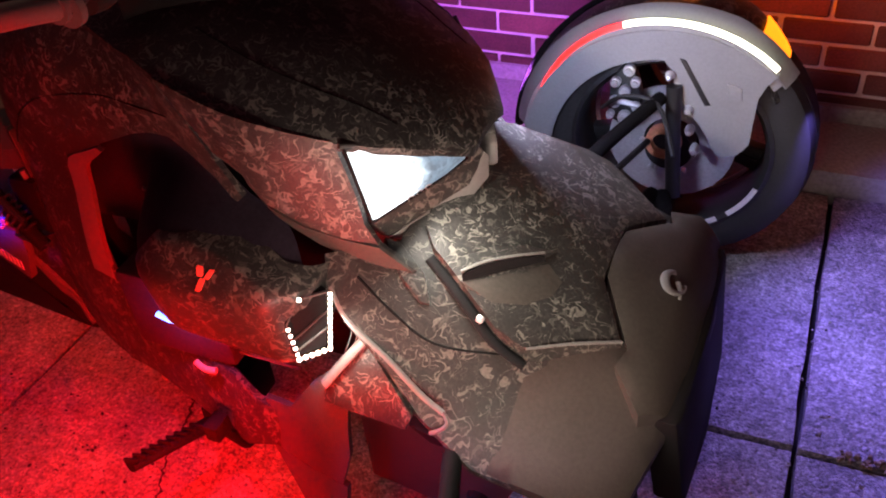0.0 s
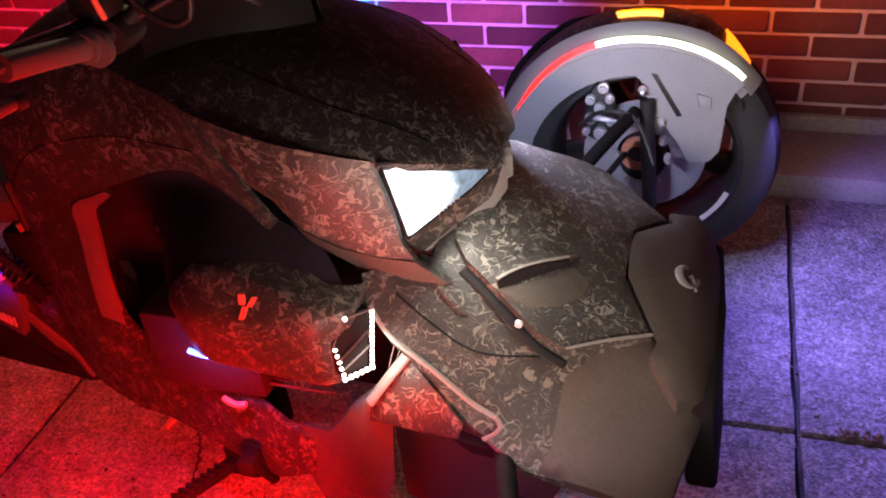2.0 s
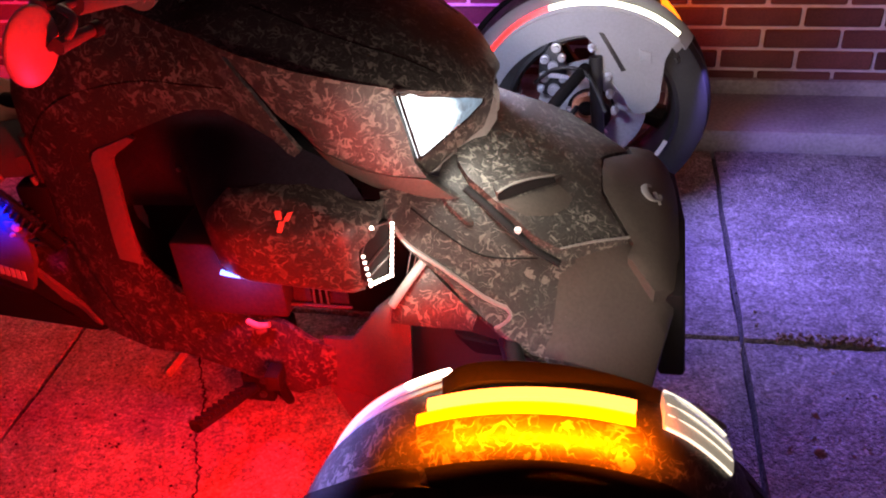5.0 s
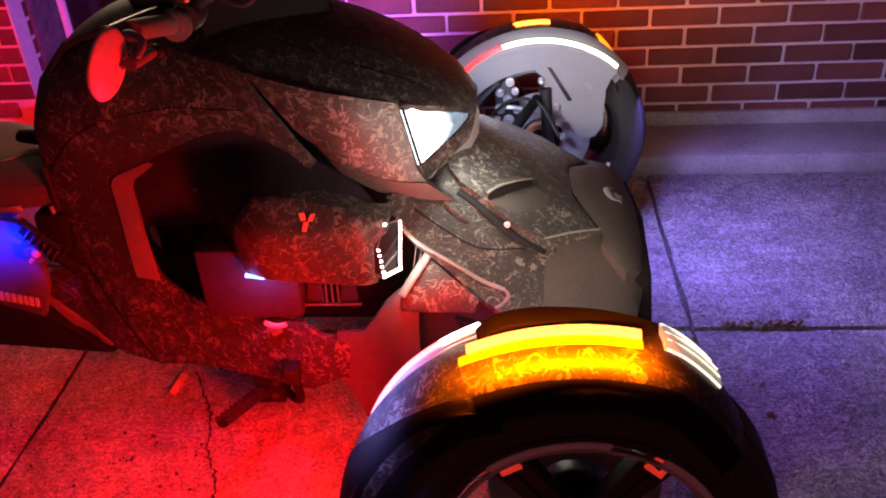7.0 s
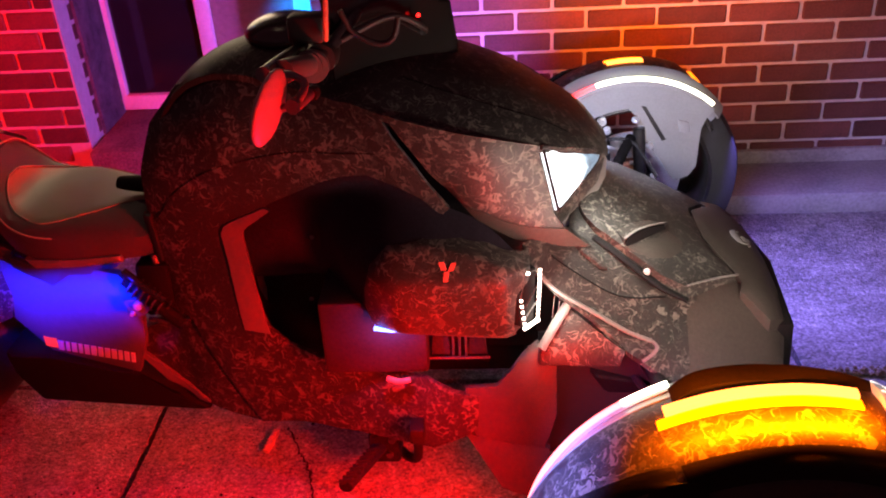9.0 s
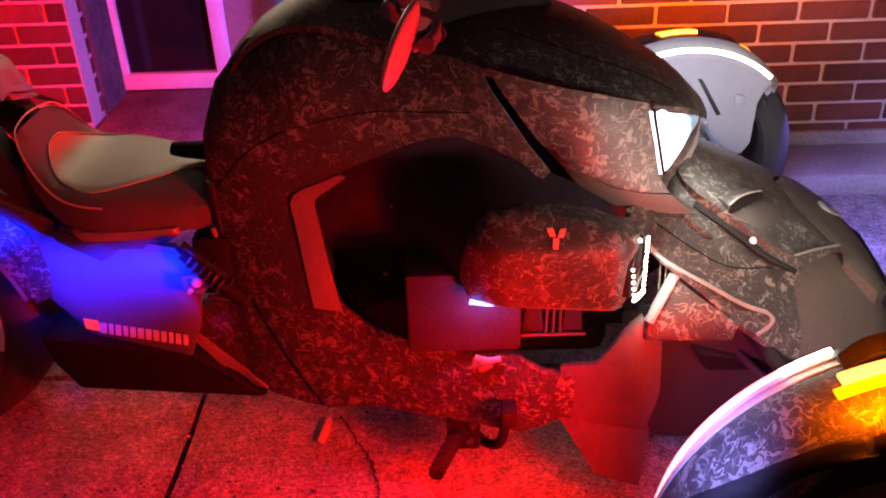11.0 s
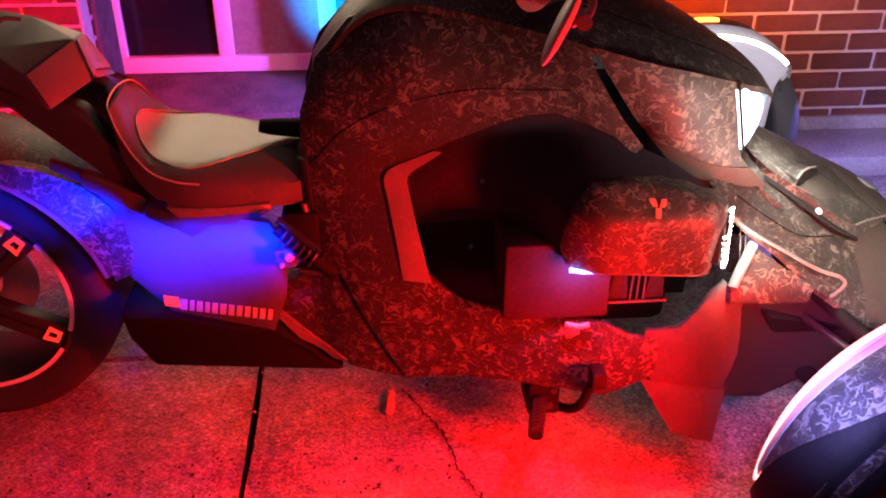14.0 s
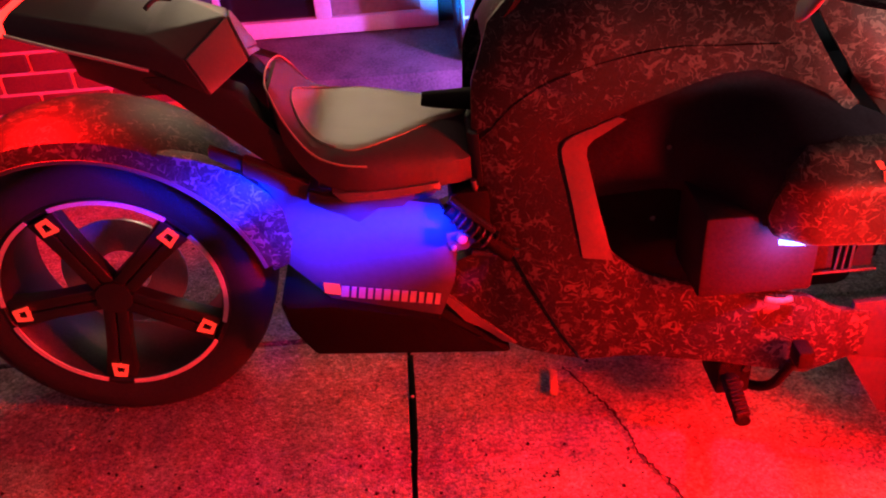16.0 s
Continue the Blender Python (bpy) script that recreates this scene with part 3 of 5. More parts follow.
    # wide sill
    sill = slab_of("sill", [(OPEN_L + 0.01, W_Y - 0.04, 0.185), (OPEN_R - 0.01, W_Y - 0.04, 0.185), (OPEN_R - 0.01, 2.66, 0.205), (OPEN_L + 0.01, 2.66, 0.205)], (0, 0, -0.13), SILL, None)
    tagged(sill, "rough concrete sill below the window", "sill", kind="structure")
    for x0, x1 in ((OPEN_L - 0.02, OPEN_L + 0.012), (OPEN_R - 0.012, OPEN_R + 0.02)):
        box("jamb", (x0, W_Y + 0.12, 0.19), (x1, 2.66, OPEN_T), JAMB, base, "flaking painted jamb", bevel=0.003)
    win = empty("window_1", (-1.53, 2.62, 0.2), "white-painted sash window with a dark pane and a screened pane", "window", kind="structure")
    f = [(-1.958, -1.903), (-1.585, -1.53), (-1.225, -1.165)]
    for a, b in f:
        box("stile", (a, 2.60, 0.262), (b, 2.645, OPEN_T), PAINT, win)
    box("bottom_rail", (-1.958, 2.598, 0.207), (-1.165, 2.647, 0.265), PAINT, win)
    box("pane", (-1.905, 2.625, 0.262), (-1.58, 2.631, OPEN_T), GLASS_DARK, win, "dark glass pane", bevel=0)
    box("screen", (-1.532, 2.620, 0.262), (-1.22, 2.626, OPEN_T), SCREEN, win, "pale insect screen over the pane", bevel=0)
    box("window_back", (-2.0, 2.66, 0.18), (-1.05, 2.68, OPEN_T), BLACK, win, bevel=0)


wall()


# ---- the three-wheeler: body ----
trike = empty("three_wheeled_motorcycle", (-1.0, YC, 0.0), "low three-wheeled motorcycle in grey leaf camouflage with coloured light strips", "motorcycle")

# half-width of the body side at stations along and in height
SIDE = [(-1.16, .70, .15), (-1.07, .41, .177), (-1.08, .32, .187), (-.94, .325, .209), (-.79, .30, .258), (-.667, .296, .297), (-.56, .28, .326),
        (-.52, .13, .355), (-1.00, .17, .20), (-.83, .72, .165), (-.73, .73, .183), (-.70, .823, .215), (-.616, .696, .219), (-.53, .728, .228),
        (-.55, .65, .226), (-.446, .744, .194), (-.42, .625, .198), (-.48, .577, .222), (-1.0, .80, .135), (-1.0, .865, .085), (-.85, .845, .14), (-1.1, .81, .10), (-.349, .553, .211), (-1.15, .55, .160), (-1.0, .47, .166), (-1.02, .56, .132), (-.94, .62, .140), (-.46, .42, .32)]


def thin_plate(table):
    xy = np.array([(a, b) for a, b, _ in table])
    val = np.array([c for _, _, c in table])
    n = len(xy)
    r = np.linalg.norm(xy[:, None] - xy[None], axis=2)
    k = np.where(r > 0, r * r * np.log(np.maximum(r, 1e-9)), 0) + np.eye(n) * 2e-4
    p = np.c_[np.ones(n), xy]
    sol = np.linalg.solve(np.block([[k, p], [p.T, np.zeros((3, 3))]]), np.r_[val, 0, 0, 0])

    def f(a, b):
        d = np.hypot(xy[:, 0] - a, xy[:, 1] - b)
        u = np.where(d > 0, d * d * np.log(np.maximum(d, 1e-9)), 0)
        return float(u @ sol[:n] + sol[n] + sol[n + 1] * a + sol[n + 2] * b)
    return f


side = thin_plate(SIDE)


def offset(f, d):
    return lambda a, b: f(a, b) + d


def ease(k):
    k = min(1.0, max(0.0, k))
    return k * k * (3 - 2 * k)


smoked_top = lerp_table([(-1.02, .58), (-.985, .602), (-.923, .644), (-.831, .69), (-.741, .708), (-.686, .692), (-.60, .645), (-.55, .625), (-.48, .592)])
smoked_rim = lerp_table([(-1.0, .108), (-.93, .122), (-.85, .145), (-.70, .18), (-.60, .205), (-.48, .215)])
smoked_fall = lerp_table([(-.75, .10), (-.66, .055), (-.60, .034), (-.48, .016)])


def pod_width(x, z):
    w = .332 + .17 * (z - .46) if z < .565 else .350 - .2 * (z - .565)
    w -= max(0, z - .584) * .85 + max(0, z - .615) ** 2 * 20
    w -= max(0, x + .515) ** 2 * 22
    w -= max(0, -.67 - x) ** 2 * 7
    return w


def smoked(x, z):
    """The smoked panel swells from the deep rear of the opening out to the form of the pod."""
    k = ease((smoked_top(x) - z) / smoked_fall(x))
    inner = pod_width(x, z) - .002
    inner = .5 * (inner + .145 + math.sqrt((inner - .145) ** 2 + .0012))
    return smoked_rim(x) * (1 - k) + (inner - .010) * k


def pod_face(x, z):
    return max(pod_width(x, z), smoked(x, z) + .003)


flank_low = lerp_table([(-.60, .68), (-.577, .654), (-.55, .622), (-.49, .583), (-.44, .566), (-.352, .556)])


def flank(x, z):
    """The side beside the head lamp, folded in along its lower edge."""
    return side(x, z) + .004 - max(0, flank_low(x) + .034 - z) * .55


def shell(x, z):
    """The side shell turns in towards the rear."""
    return side(x, z) - max(0, -.97 - x) ** 2 * 1.35


def body_side(s):
    panel("side_shell", [(-1.17, .39), (-1.178, .55), (-1.173, .68), (-1.142, .77), (-1.083, .835), (-1.0, .868), (-.90, .862), (-.80, .846), (-.708, .822), (-.686, .776),
                         (-.633, .694), (-.597, .650), (-.612, .637), (-.645, .665), (-.686, .682), (-.741, .698), (-.79, .692), (-.831, .678), (-.923, .633), (-.985, .592), (-1.015, .55),
                         (-.985, .46), (-.952, .39), (-.915, .362), (-.85, .345), (-.79, .338), (-.654, .343), (-.60, .322), (-.556, .325), (-.56, .262),
                         (-.575, .24), (-.644, .198), (-.775, .2), (-.904, .19), (-1.0, .166), (-1.04, .226), (-1.085, .31), (-1.122, .388)], shell, CAMO, trike, "camouflage-wrapped side shell round an opening", s=s, t=0.014)
    panel("front_side_panel", [(-.697, .822), (-.632, .804), (-.526, .778), (-.449, .752), (-.446, .742), (-.43, .68), (-.419, .625), (-.40, .598), (-.352, .556),
                               (-.44, .566), (-.49, .583), (-.55, .622), (-.577, .654), (-.613, .696), (-.669, .776)], flank, CAMO, trike, s=s, t=0.012)
    panel("flank_fold", [(-.577, .655), (-.55, .6225), (-.49, .5835), (-.44, .5665), (-.356, .5575), (-.398, .598), (-.45, .606), (-.50, .622), (-.545, .650)], offset(flank, .0025), NOSE, trike, "plain dark fold under the flank", s=s, t=.008, step=.012, edge=.001)
    panel("wheel_well_liner", [(-.448, .42), (-.446, .14), (-.32, .14), (-.20, .22), (-.15, .34), (-.17, .40), (-.30, .425)], lambda a, b: .262 + .10 * (a + .45), LINER, trike, "plain black wheel-well liner", s=s, t=.008, step=.03)
    panel("heel_panel", [(-1.257, .30), (-1.236, .344), (-1.128, .389), (-1.09, .31), (-1.046, .224), (-1.005, .165), (-1.102, .172), (-1.173, .196)], lambda a, b: shell(max(a, -1.17), b) - .004, CAMO, trike, s=s, t=0.03)
    panel("heel_trim", [(-1.258, .298), (-1.246, .301), (-1.178, .228), (-1.115, .187), (-1.14, .187), (-1.205, .226)], lambda a, b: shell(max(a, -1.17), b) + .007, GREY, trike, "plain grey heel trim", s=s, t=0.02)
    panel("front_lower_panel", [(-.580, .335), (-.582, .262), (-.56, .236), (-.44, .232), (-.42, .30), (-.42, .40), (-.452, .432), (-.478, .412), (-.525, .348)], offset(side, -.003), CHIN, trike, "plain dark grey lower panel", s=s, t=0.012)
    panel("chin_fin", [(-.583, .238), (-.518, .129), (-.444, .113), (-.432, .229), (-.535, .234)], offset(side, -.004), CHIN, trike, "plain dark grey chin fin", s=s, t=0.014)
    panel("recess_panel", [(-1.03, .30), (-.44, .28), (-.42, .50), (-.72, .53), (-1.04, .53)], lambda a, b: .112, DARK, trike, "black inner side panel", s=s, t=0.01, step=.05)
    panel("smoked_panel", [(-1.02, .56), (-.985, .60), (-.923, .642), (-.831, .688), (-.79, .70), (-.741, .706), (-.686, .69), (-.645, .673), (-.60, .642), (-.55, .622), (-.49, .588), (-.475, .574),
                           (-.50, .56), (-.58, .565), (-.64, .565), (-.69, .555), (-.715, .53), (-.725, .49), (-.77, .485), (-.86, .48), (-1.01, .47)], smoked, SMOKED, trike, "smooth smoked upper side panel", s=s, t=0.008, step=.009, edge=.001)
    tube("shell_seam", [P(x, shell(x, z) + .0005, z, s) for x, z in ((-1.172, .56), (-1.142, .608), (-1.10, .655), (-1.028, .698), (-.952, .722), (-.868, .737), (-.80, .738), (-.72, .742))], .0010, DARK, trike, "dark seam round the upper shell", flat=.5)
    # trim bracket behind the opening
    panel("bracket_trim", [(-1.031, .552), (-1.032, .566), (-1.026, .580), (-1.012, .589), (-.985, .600), (-.942, .620), (-.930, .616), (-.962, .592), (-.980, .580), (-.990, .568), (-.991, .553), (-.974, .470), (-.953, .382), (-1.003, .386), (-1.016, .470)], offset(side, .003), GREY, trike, "satin grey bracket trim", s=s, t=0.012, step=.012, edge=.002)
    slab_of("bracket_lip", [P(-.985, .118, .54, s), P(-.966, .100, .430, s), P(-.960, .098, .412, s), P(-.970, .100, .398, s), P(-.975, .12, .44, s)], (-.004, s * -.01, 0), GREY, trike, "small grey flap behind the trim", bevel=.002)
    for x, z in ((-.858, .562), (-.876, .428)):
        lathe("screw", [(.001, -.003), (.003, -.003), (.0045, .001), (.001, .002)], P(x, .148, z, s), GREY, trike, seg=12)


for s_ in (1, -1):
    body_side(s_)


# side pod with its lamp
def pod(s):
    body = panel("side_pod", [(-.735, .480), (-.745, .51), (-.742, .55), (-.730, .592), (-.70, .622), (-.64, .628), (-.58, .619), (-.53, .606), (-.490, .592), (-.464, .577), (-.463, .54), (-.470, .49), (-.482, .463), (-.50, .459), (-.60, .469)],
                 pod_face, CAMO, trike, "camouflage side pod with a red badge", s=s, t=0.06, step=.008, edge=.0012)
    # three red diamonds
    for a, c in ((((-.020, .014), (-.008, .014), (-.003, .003), (-.014, .003)), .0), (((.007, .012), (.018, .013), (.012, .002), (.001, .001)), .0), (((-.008, -.001), (.003, -.001), (.000, -.015), (-.010, -.015)), .0)):
        slab_of("badge", [P(-.598 + .75 * x, pod_face(-.598 + .75 * x, .596 + .75 * z) + .004 + c, .596 + .75 * z, s) for x, z in a], (0, s * .005, 0), RED_GLOW_PAINT, body, "red diamond badge", bevel=.0004)
    # strip of small blue lamps along the lower edge
    pts = [P(-.722 + .232 * i / 15, pod_width(-.722 + .232 * i / 15, .474) - .004, .478 - .018 * i / 15, s) for i in range(16)]
    tube("led_strip", pts, .003, BLACK, body, smooth_line=False, seg=6)
    tube("blue_lamp", [P(-.730, .319, .476, s), P(-.705, .324, .474, s), P(-.668, .327, .472, s)], lambda k: .0045 * (1 - .85 * k), LED_BLUE, body, "bright blue strip lamp")
    for i in (5, 6, 8, 9, 12, 13, 14):
        box("led", [c - .0012 for c in pts[i]], [c + .0012 for c in pts[i]], LED_BLUE, body, bevel=0)
    # running light: a ring of beads round a louvred duct
    A, B, C, D, E = (P(*q, s) for q in ((-.452, .267, .560), (-.457, .288, .468), (-.480, .330, .480), (-.487, .330, .543), (-.474, .308, .574)))
    ring = [Vector(q) for q in (A, B, C, D, E)]
    duct = slab_of("running_light", ring, (-.05, s * .026, 0), DARK, trike, "louvred duct ringed with white lamp beads", bevel=.003)
    out = Vector((.006, -s * .003, 0))
    tube("bead_line", [ring[1] + out, ring[2] + out], .0018, PIPING, duct)
    for i in range(6):
        q = ring[1].lerp(ring[2], i / 5) + out
        bm = bmesh.new()
        bmesh.ops.create_icosphere(bm, subdivisions=2, radius=.0036)
        bmesh.ops.translate(bm, vec=q, verts=bm.verts)
        part("bead", bm, LED_WARM, duct)
    tube("bead_line", [ring[0] + out, ring[1] + out], .0015, PIPING, duct)
    tube("bead_line", [ring[2] + out, ring[3] + out, ring[4] + out, ring[0] + out], .0011, GREY, duct, smooth_line=False)
    for i in range(12):
        q = ring[0].lerp(ring[1], (i + .5) / 12) + out
        bm = bmesh.new()
        bmesh.ops.create_icosphere(bm, subdivisions=2, radius=.0030)
        bmesh.ops.translate(bm, vec=q, verts=bm.verts)
        part("bead", bm, LED_WARM, duct)
    bm = bmesh.new()
    bmesh.ops.create_icosphere(bm, subdivisions=2, radius=.0032)
    bmesh.ops.translate(bm, vec=ring[4] + out, verts=bm.verts)
    part("bead", bm, LED_WARM, duct)
    for i in range(5):
        q = ring[2].lerp(ring[3], (i + .8) / 5.5) + out
        bm = bmesh.new()
        bmesh.ops.create_icosphere(bm, subdivisions=2, radius=.0027)
        bmesh.ops.translate(bm, vec=q, verts=bm.verts)
        part("bead", bm, LED_WARM, duct)
    for k in (.3, .6):
        a, b = ring[0].lerp(ring[1], k) + out * .8, ring[3].lerp(ring[2], k + .18) + out * .8
        tube("louvre", [a, b], .0016, CHIN, duct)
    # cooler box and fins behind the pod
    lo, hi = sorted((P(0, .285, 0, s)[1], P(0, .15, 0, s)[1]))
    box("cooler_box", (-.834, lo, .352), (-.645, hi, .505), SMOKED, trike, "dark metal cooler box", bevel=.008)
    for x in (-.622, -.556):
        slab_of("bracket_plate", [P(x - .014, .262, .425, s), P(x + .012, .262, .425, s), P(x + .016, .262, .375, s), P(x - .020, .262, .375, s)], (0, s * .006, 0), SMOKED, trike, "dark bracket plate", bevel=.002)
    for i in range(3):
        tube("bracket_rod", [P(-.600 + .011 * i, .264, .428, s), P(-.602 + .012 * i, .264, .372, s)], .0022, CHIN, trike, seg=8)
    tube("bracket_rail", [P(-.650, .266, .371, s), P(-.535, .266, .371, s)], .003, CHIN, trike, seg=8)
    tube("hose", [P(-.722, .290, .346, s), P(-.70, .296, .343, s), P(-.68, .294, .345, s)], .005, CREAM, trike, "cream rubber hose")


for s_ in (1, -1):
    pod(s_)

# cowl over the nose
cowl_mid = lerp_table([(-1.17, .72), (-1.13, .79), (-1.06, .855), (-.96, .897), (-.85, .905), (-.70, .893), (-.589, .863), (-.489, .82), (-.40, .765), (-.36, .738), (-.309, .69)])
cowl_rim = lerp_table([(-1.17, .70), (-1.08, .83), (-1.0, .866), (-.9, .861), (-.743, .832), (-.632, .805), (-.526, .779), (-.449, .753), (-.36, .718), (-.309, .68)])
cowl_half = lerp_table([(-1.17, .08), (-1.08, .085), (-1.0, .095), (-.9, .13), (-.8, .172), (-.743, .20), (-.632, .212), (-.526, .215), (-.449, .192), (-.36, .125), (-.309, .05)])


def cowl_z(x, y):
    v = min(1.0, abs(y - YC) / cowl_half(x))
    return cowl_mid(x) - (cowl_mid(x) - cowl_rim(x)) * v ** 2.2


stations = [-1.15, -1.08, -1.0, -.9, -.8, -.7, -.6, -.526, -.449, -.40, -.36, -.33, -.312]
rim = [(x, YC - cowl_half(x) - .004) for x in stations] + [(x, YC + cowl_half(x) + .004) for x in reversed(stations)]
panel("top_cowl", rim, cowl_z, CAMO_SPARSE, trike, "dark top cowl with sparse camouflage", top=True, t=.014, step=.024)
for s_ in (1, -1):
    # A thin black line paints the shade of the crease.
    tube("crease_shade", [(x, YC - s_ * (1.06 - y), cowl_z(x, y) + .0004) for x, y in ((-.67, .922), (-.598, .910), (-.545, .9065), (-.478, .916), (-.43, .931), (-.392, .939))], .0011, DARK, trike, "fine black line for the shade of a cowl crease", seg=6, flat=.5)
# dark inner mass that closes the body
box("frame_block", (-1.10, YC - .098, .20), (-.46, YC + .098, .69), DARK, trike, "black engine and frame", bevel=.03)
box("nose_block", (-.56, YC - .11, .30), (-.40, YC + .11, .66), BLACK, trike, "black headlamp carrier", bevel=.02)


def head_lamp(s):
    def v(q):
        return Vector(P(*q, s))
    ring = [v(q) for q in ((-.438, .187, .741), (-.374, .103, .708), (-.364, .091, .696), (-.357, .082, .702), (-.323, .040, .684), (-.330, .047, .656), (-.350, .073, .641), (-.412, .189, .627))]
    # bulging lens: rings that step out to the middle
    mid = sum(ring, Vector()) / len(ring)
    face = (ring[4] - ring[0]).cross(ring[7] - ring[0]).normalized()
    if face.x < 0:
        face = -face
    lens_v = [q - face * .006 for q in ring] + list(ring)
    for k, up in ((.82, .009), (.55, .017), (.25, .021)):
        lens_v += [mid.lerp(q, k) + face * up for q in ring]
    lens_v.append(mid + face * .022)
    m = len(ring)
    lens_f = [tuple(range(m))]
    for r in range(4):
        lens_f += [(r * m + k, r * m + (k + 1) % m, (r + 1) * m + (k + 1) % m, (r + 1) * m + k) for k in range(m)]
    lens_f += [(4 * m + k, 4 * m + (k + 1) % m, 5 * m) for k in range(m)]
    lens = mesh_part("head_lamp", lens_v, lens_f, HEAD, trike, "lit white head lamp with a bluish inner reflector", 60)
    edge = Vector((.001, -s * .003, .001))
    for a, b in zip(ring, ring[1:] + ring[:1]):
        tube("rim", [a + edge, b + edge], .0026, DARK, lens, seg=6)
    # thin guides along the lower edge and a zigzag mark
    lo, bo = ring[6], ring[7]
    up = Vector((.005, -s * .001, .012))
    tube("lamp_guide", [bo.lerp(lo, .25) + up, lo + up], .0011, TRIM, lens, seg=6)
    tube("lamp_guide", [ring[5] + Vector((.004, s * .006, .002)), ring[4] + Vector((.004, s * .008, -.004))], .0014, LED_WARM, lens, seg=6)
    for k in (.42, .54, .66):
        q = bo.lerp(lo, k) + Vector((.006, 0, .004))
        tube("lamp_hook", [q, q + Vector((.002, -s * .004, .008)), q + Vector((.006, s * .006, .004))], .0010, TRIM, lens, seg=6, smooth_line=False)
    bez = [ring[7], ring[6], ring[5], ring[4]] + [v(q) for q in ((-.311, .025, .660), (-.319, .035, .630), (-.328, .047, .609), (-.405, .166, .586))]
    slab_of("lamp_bezel", bez, (-.02, s * .006, -.004), CAMO, trike, "camouflage bezel under the head lamp", bevel=.002)
    under = [v(q) for q in ((-.407, .166, .584), (-.330, .047, .607), (-.321, .035, .628), (-.313, .025, .657), (-.307, .017, .645), (-.308, .018, .609), (-.330, .047, .580), (-.352, .074, .588), (-.394, .140, .562))]
    slab_of("bezel_underside", under, (-.03, s * .01, .0), GREY, trike, "plain grey face under the bezel", bevel=.002)
    rib = [v(q) for q in ((-.408, .172, .590), (-.386, .167, .581), (-.343, .187, .551), (-.324, .217, .526), (-.336, .221, .530), (-.367, .208, .553))]
    slab_of("corner_ribbon", rib, (-.004, s * .004, -.012), CAMO, trike, "camouflage ribbon below the head lamp", bevel=.002)
    lip = [v(q) + Vector((.003, 0, .005)) for q in ((-.444, .194, .742), (-.374, .103, .706), (-.364, .091, .697))]
    tube("brow", lip, .0045, BLACK, trike, smooth_line=False)


for s_ in (1, -1):
    head_lamp(s_)


# bonnet between the front wheels
def hood_z(x, y):
    z = .593 - .49 * (x + .327) - abs(y - YC) ** 1.7
    return z - max(0, x + .03) ** 2 * 9


panel("bonnet", [(-.39, YC - .16), (-.475, YC - .225), (-.46, YC - .258), (-.42, YC - .281), (-.36, YC - .300), (-.30, YC - .33), (-.22, YC - .35), (-.13, YC - .335), (-.10, YC - .20), (-.125, YC - .10), (-.125, YC + .10), (-.10, YC + .20), (-.13, YC + .335), (-.22, YC + .35), (-.30, YC + .33), (-.36, YC + .300), (-.42, YC + .281), (-.46, YC + .258), (-.475, YC + .225), (-.39, YC + .16), (-.37, YC)],
      hood_z, CAMO, trike, "camouflage bonnet between the front wheels", top=True, t=.012, step=.025)


def crest_z(x, y):
    """The raised middle of the bonnet and the nose."""
    return .593 - .49 * (x + .327) - .45 * abs(y - 1.075) ** 1.7 - max(0, x + .03) ** 2 * 9


def mirrored(line):
    return line + [(x, 2.15 - y) for x, y in reversed(line)]


edge_line = [(-.372, .985), (-.362, .930), (-.341, .905), (-.317, .894), (-.276, .872), (-.231, .847), (-.191, .843), (-.133, .884), (-.076, .926), (-.105, .975), (-.128, 1.018), (-.131, 1.06)]
panel("bonnet_crest", mirrored(edge_line), crest_z, CAMO, trike, "raised camouflage middle of the bonnet", top=True, t=.034, step=.016, edge=.004)
nose_line = [(-.124, 1.06), (-.121, 1.02), (-.098, .98), (-.066, .925), (-.075, .892), (-.03, .845), (.008, .875), (.022, .96), (.032, 1.05)]
panel("nose_cap", mirrored(nose_line), crest_z, NOSE, trike, "dark front nose cap", top=True, t=.03, step=.018, edge=.005)
for s_ in (1, -1):
    side_nose = [(-.10, YC - s_ * .12), (-.19, YC - s_ * .23), (-.20, YC - s_ * .345), (-.124, YC - s_ * .335), (-.03, YC - s_ * .33), (.008, YC - s_ * .19), (-.03, YC - s_ * .14)]
    panel("nose_cheek", side_nose, lambda a, b: min(hood_z(a, b) + .003, crest_z(a, b) - .012), NOSE, trike, "dark cheek beside the nose", top=True, t=.02, step=.02, edge=.004)


def on_crest(x, y, d):
    return Vector((x, y, crest_z(x, y) + d))


slab_of("front_fascia", [(.022, YC - .20, .385), (.03, YC + .0, .40), (.022, YC + .20, .385), (.045, YC + .17, .17), (.055, YC, .15), (.045, YC - .17, .17)], (-.05, 0, 0), DARK, trike, "black front fascia", bevel=.01)
for s_ in (1, -1):
    slab_of("cheek", [P(-.03, .27, .28, s_), P(-.20, .29, .31, s_), P(-.36, .29, .35, s_), P(-.30, .26, .24, s_), P(-.02, .24, .20, s_)], (0, s_ * .05, 0), DARK, trike, "black cheek panel", bevel=.008)
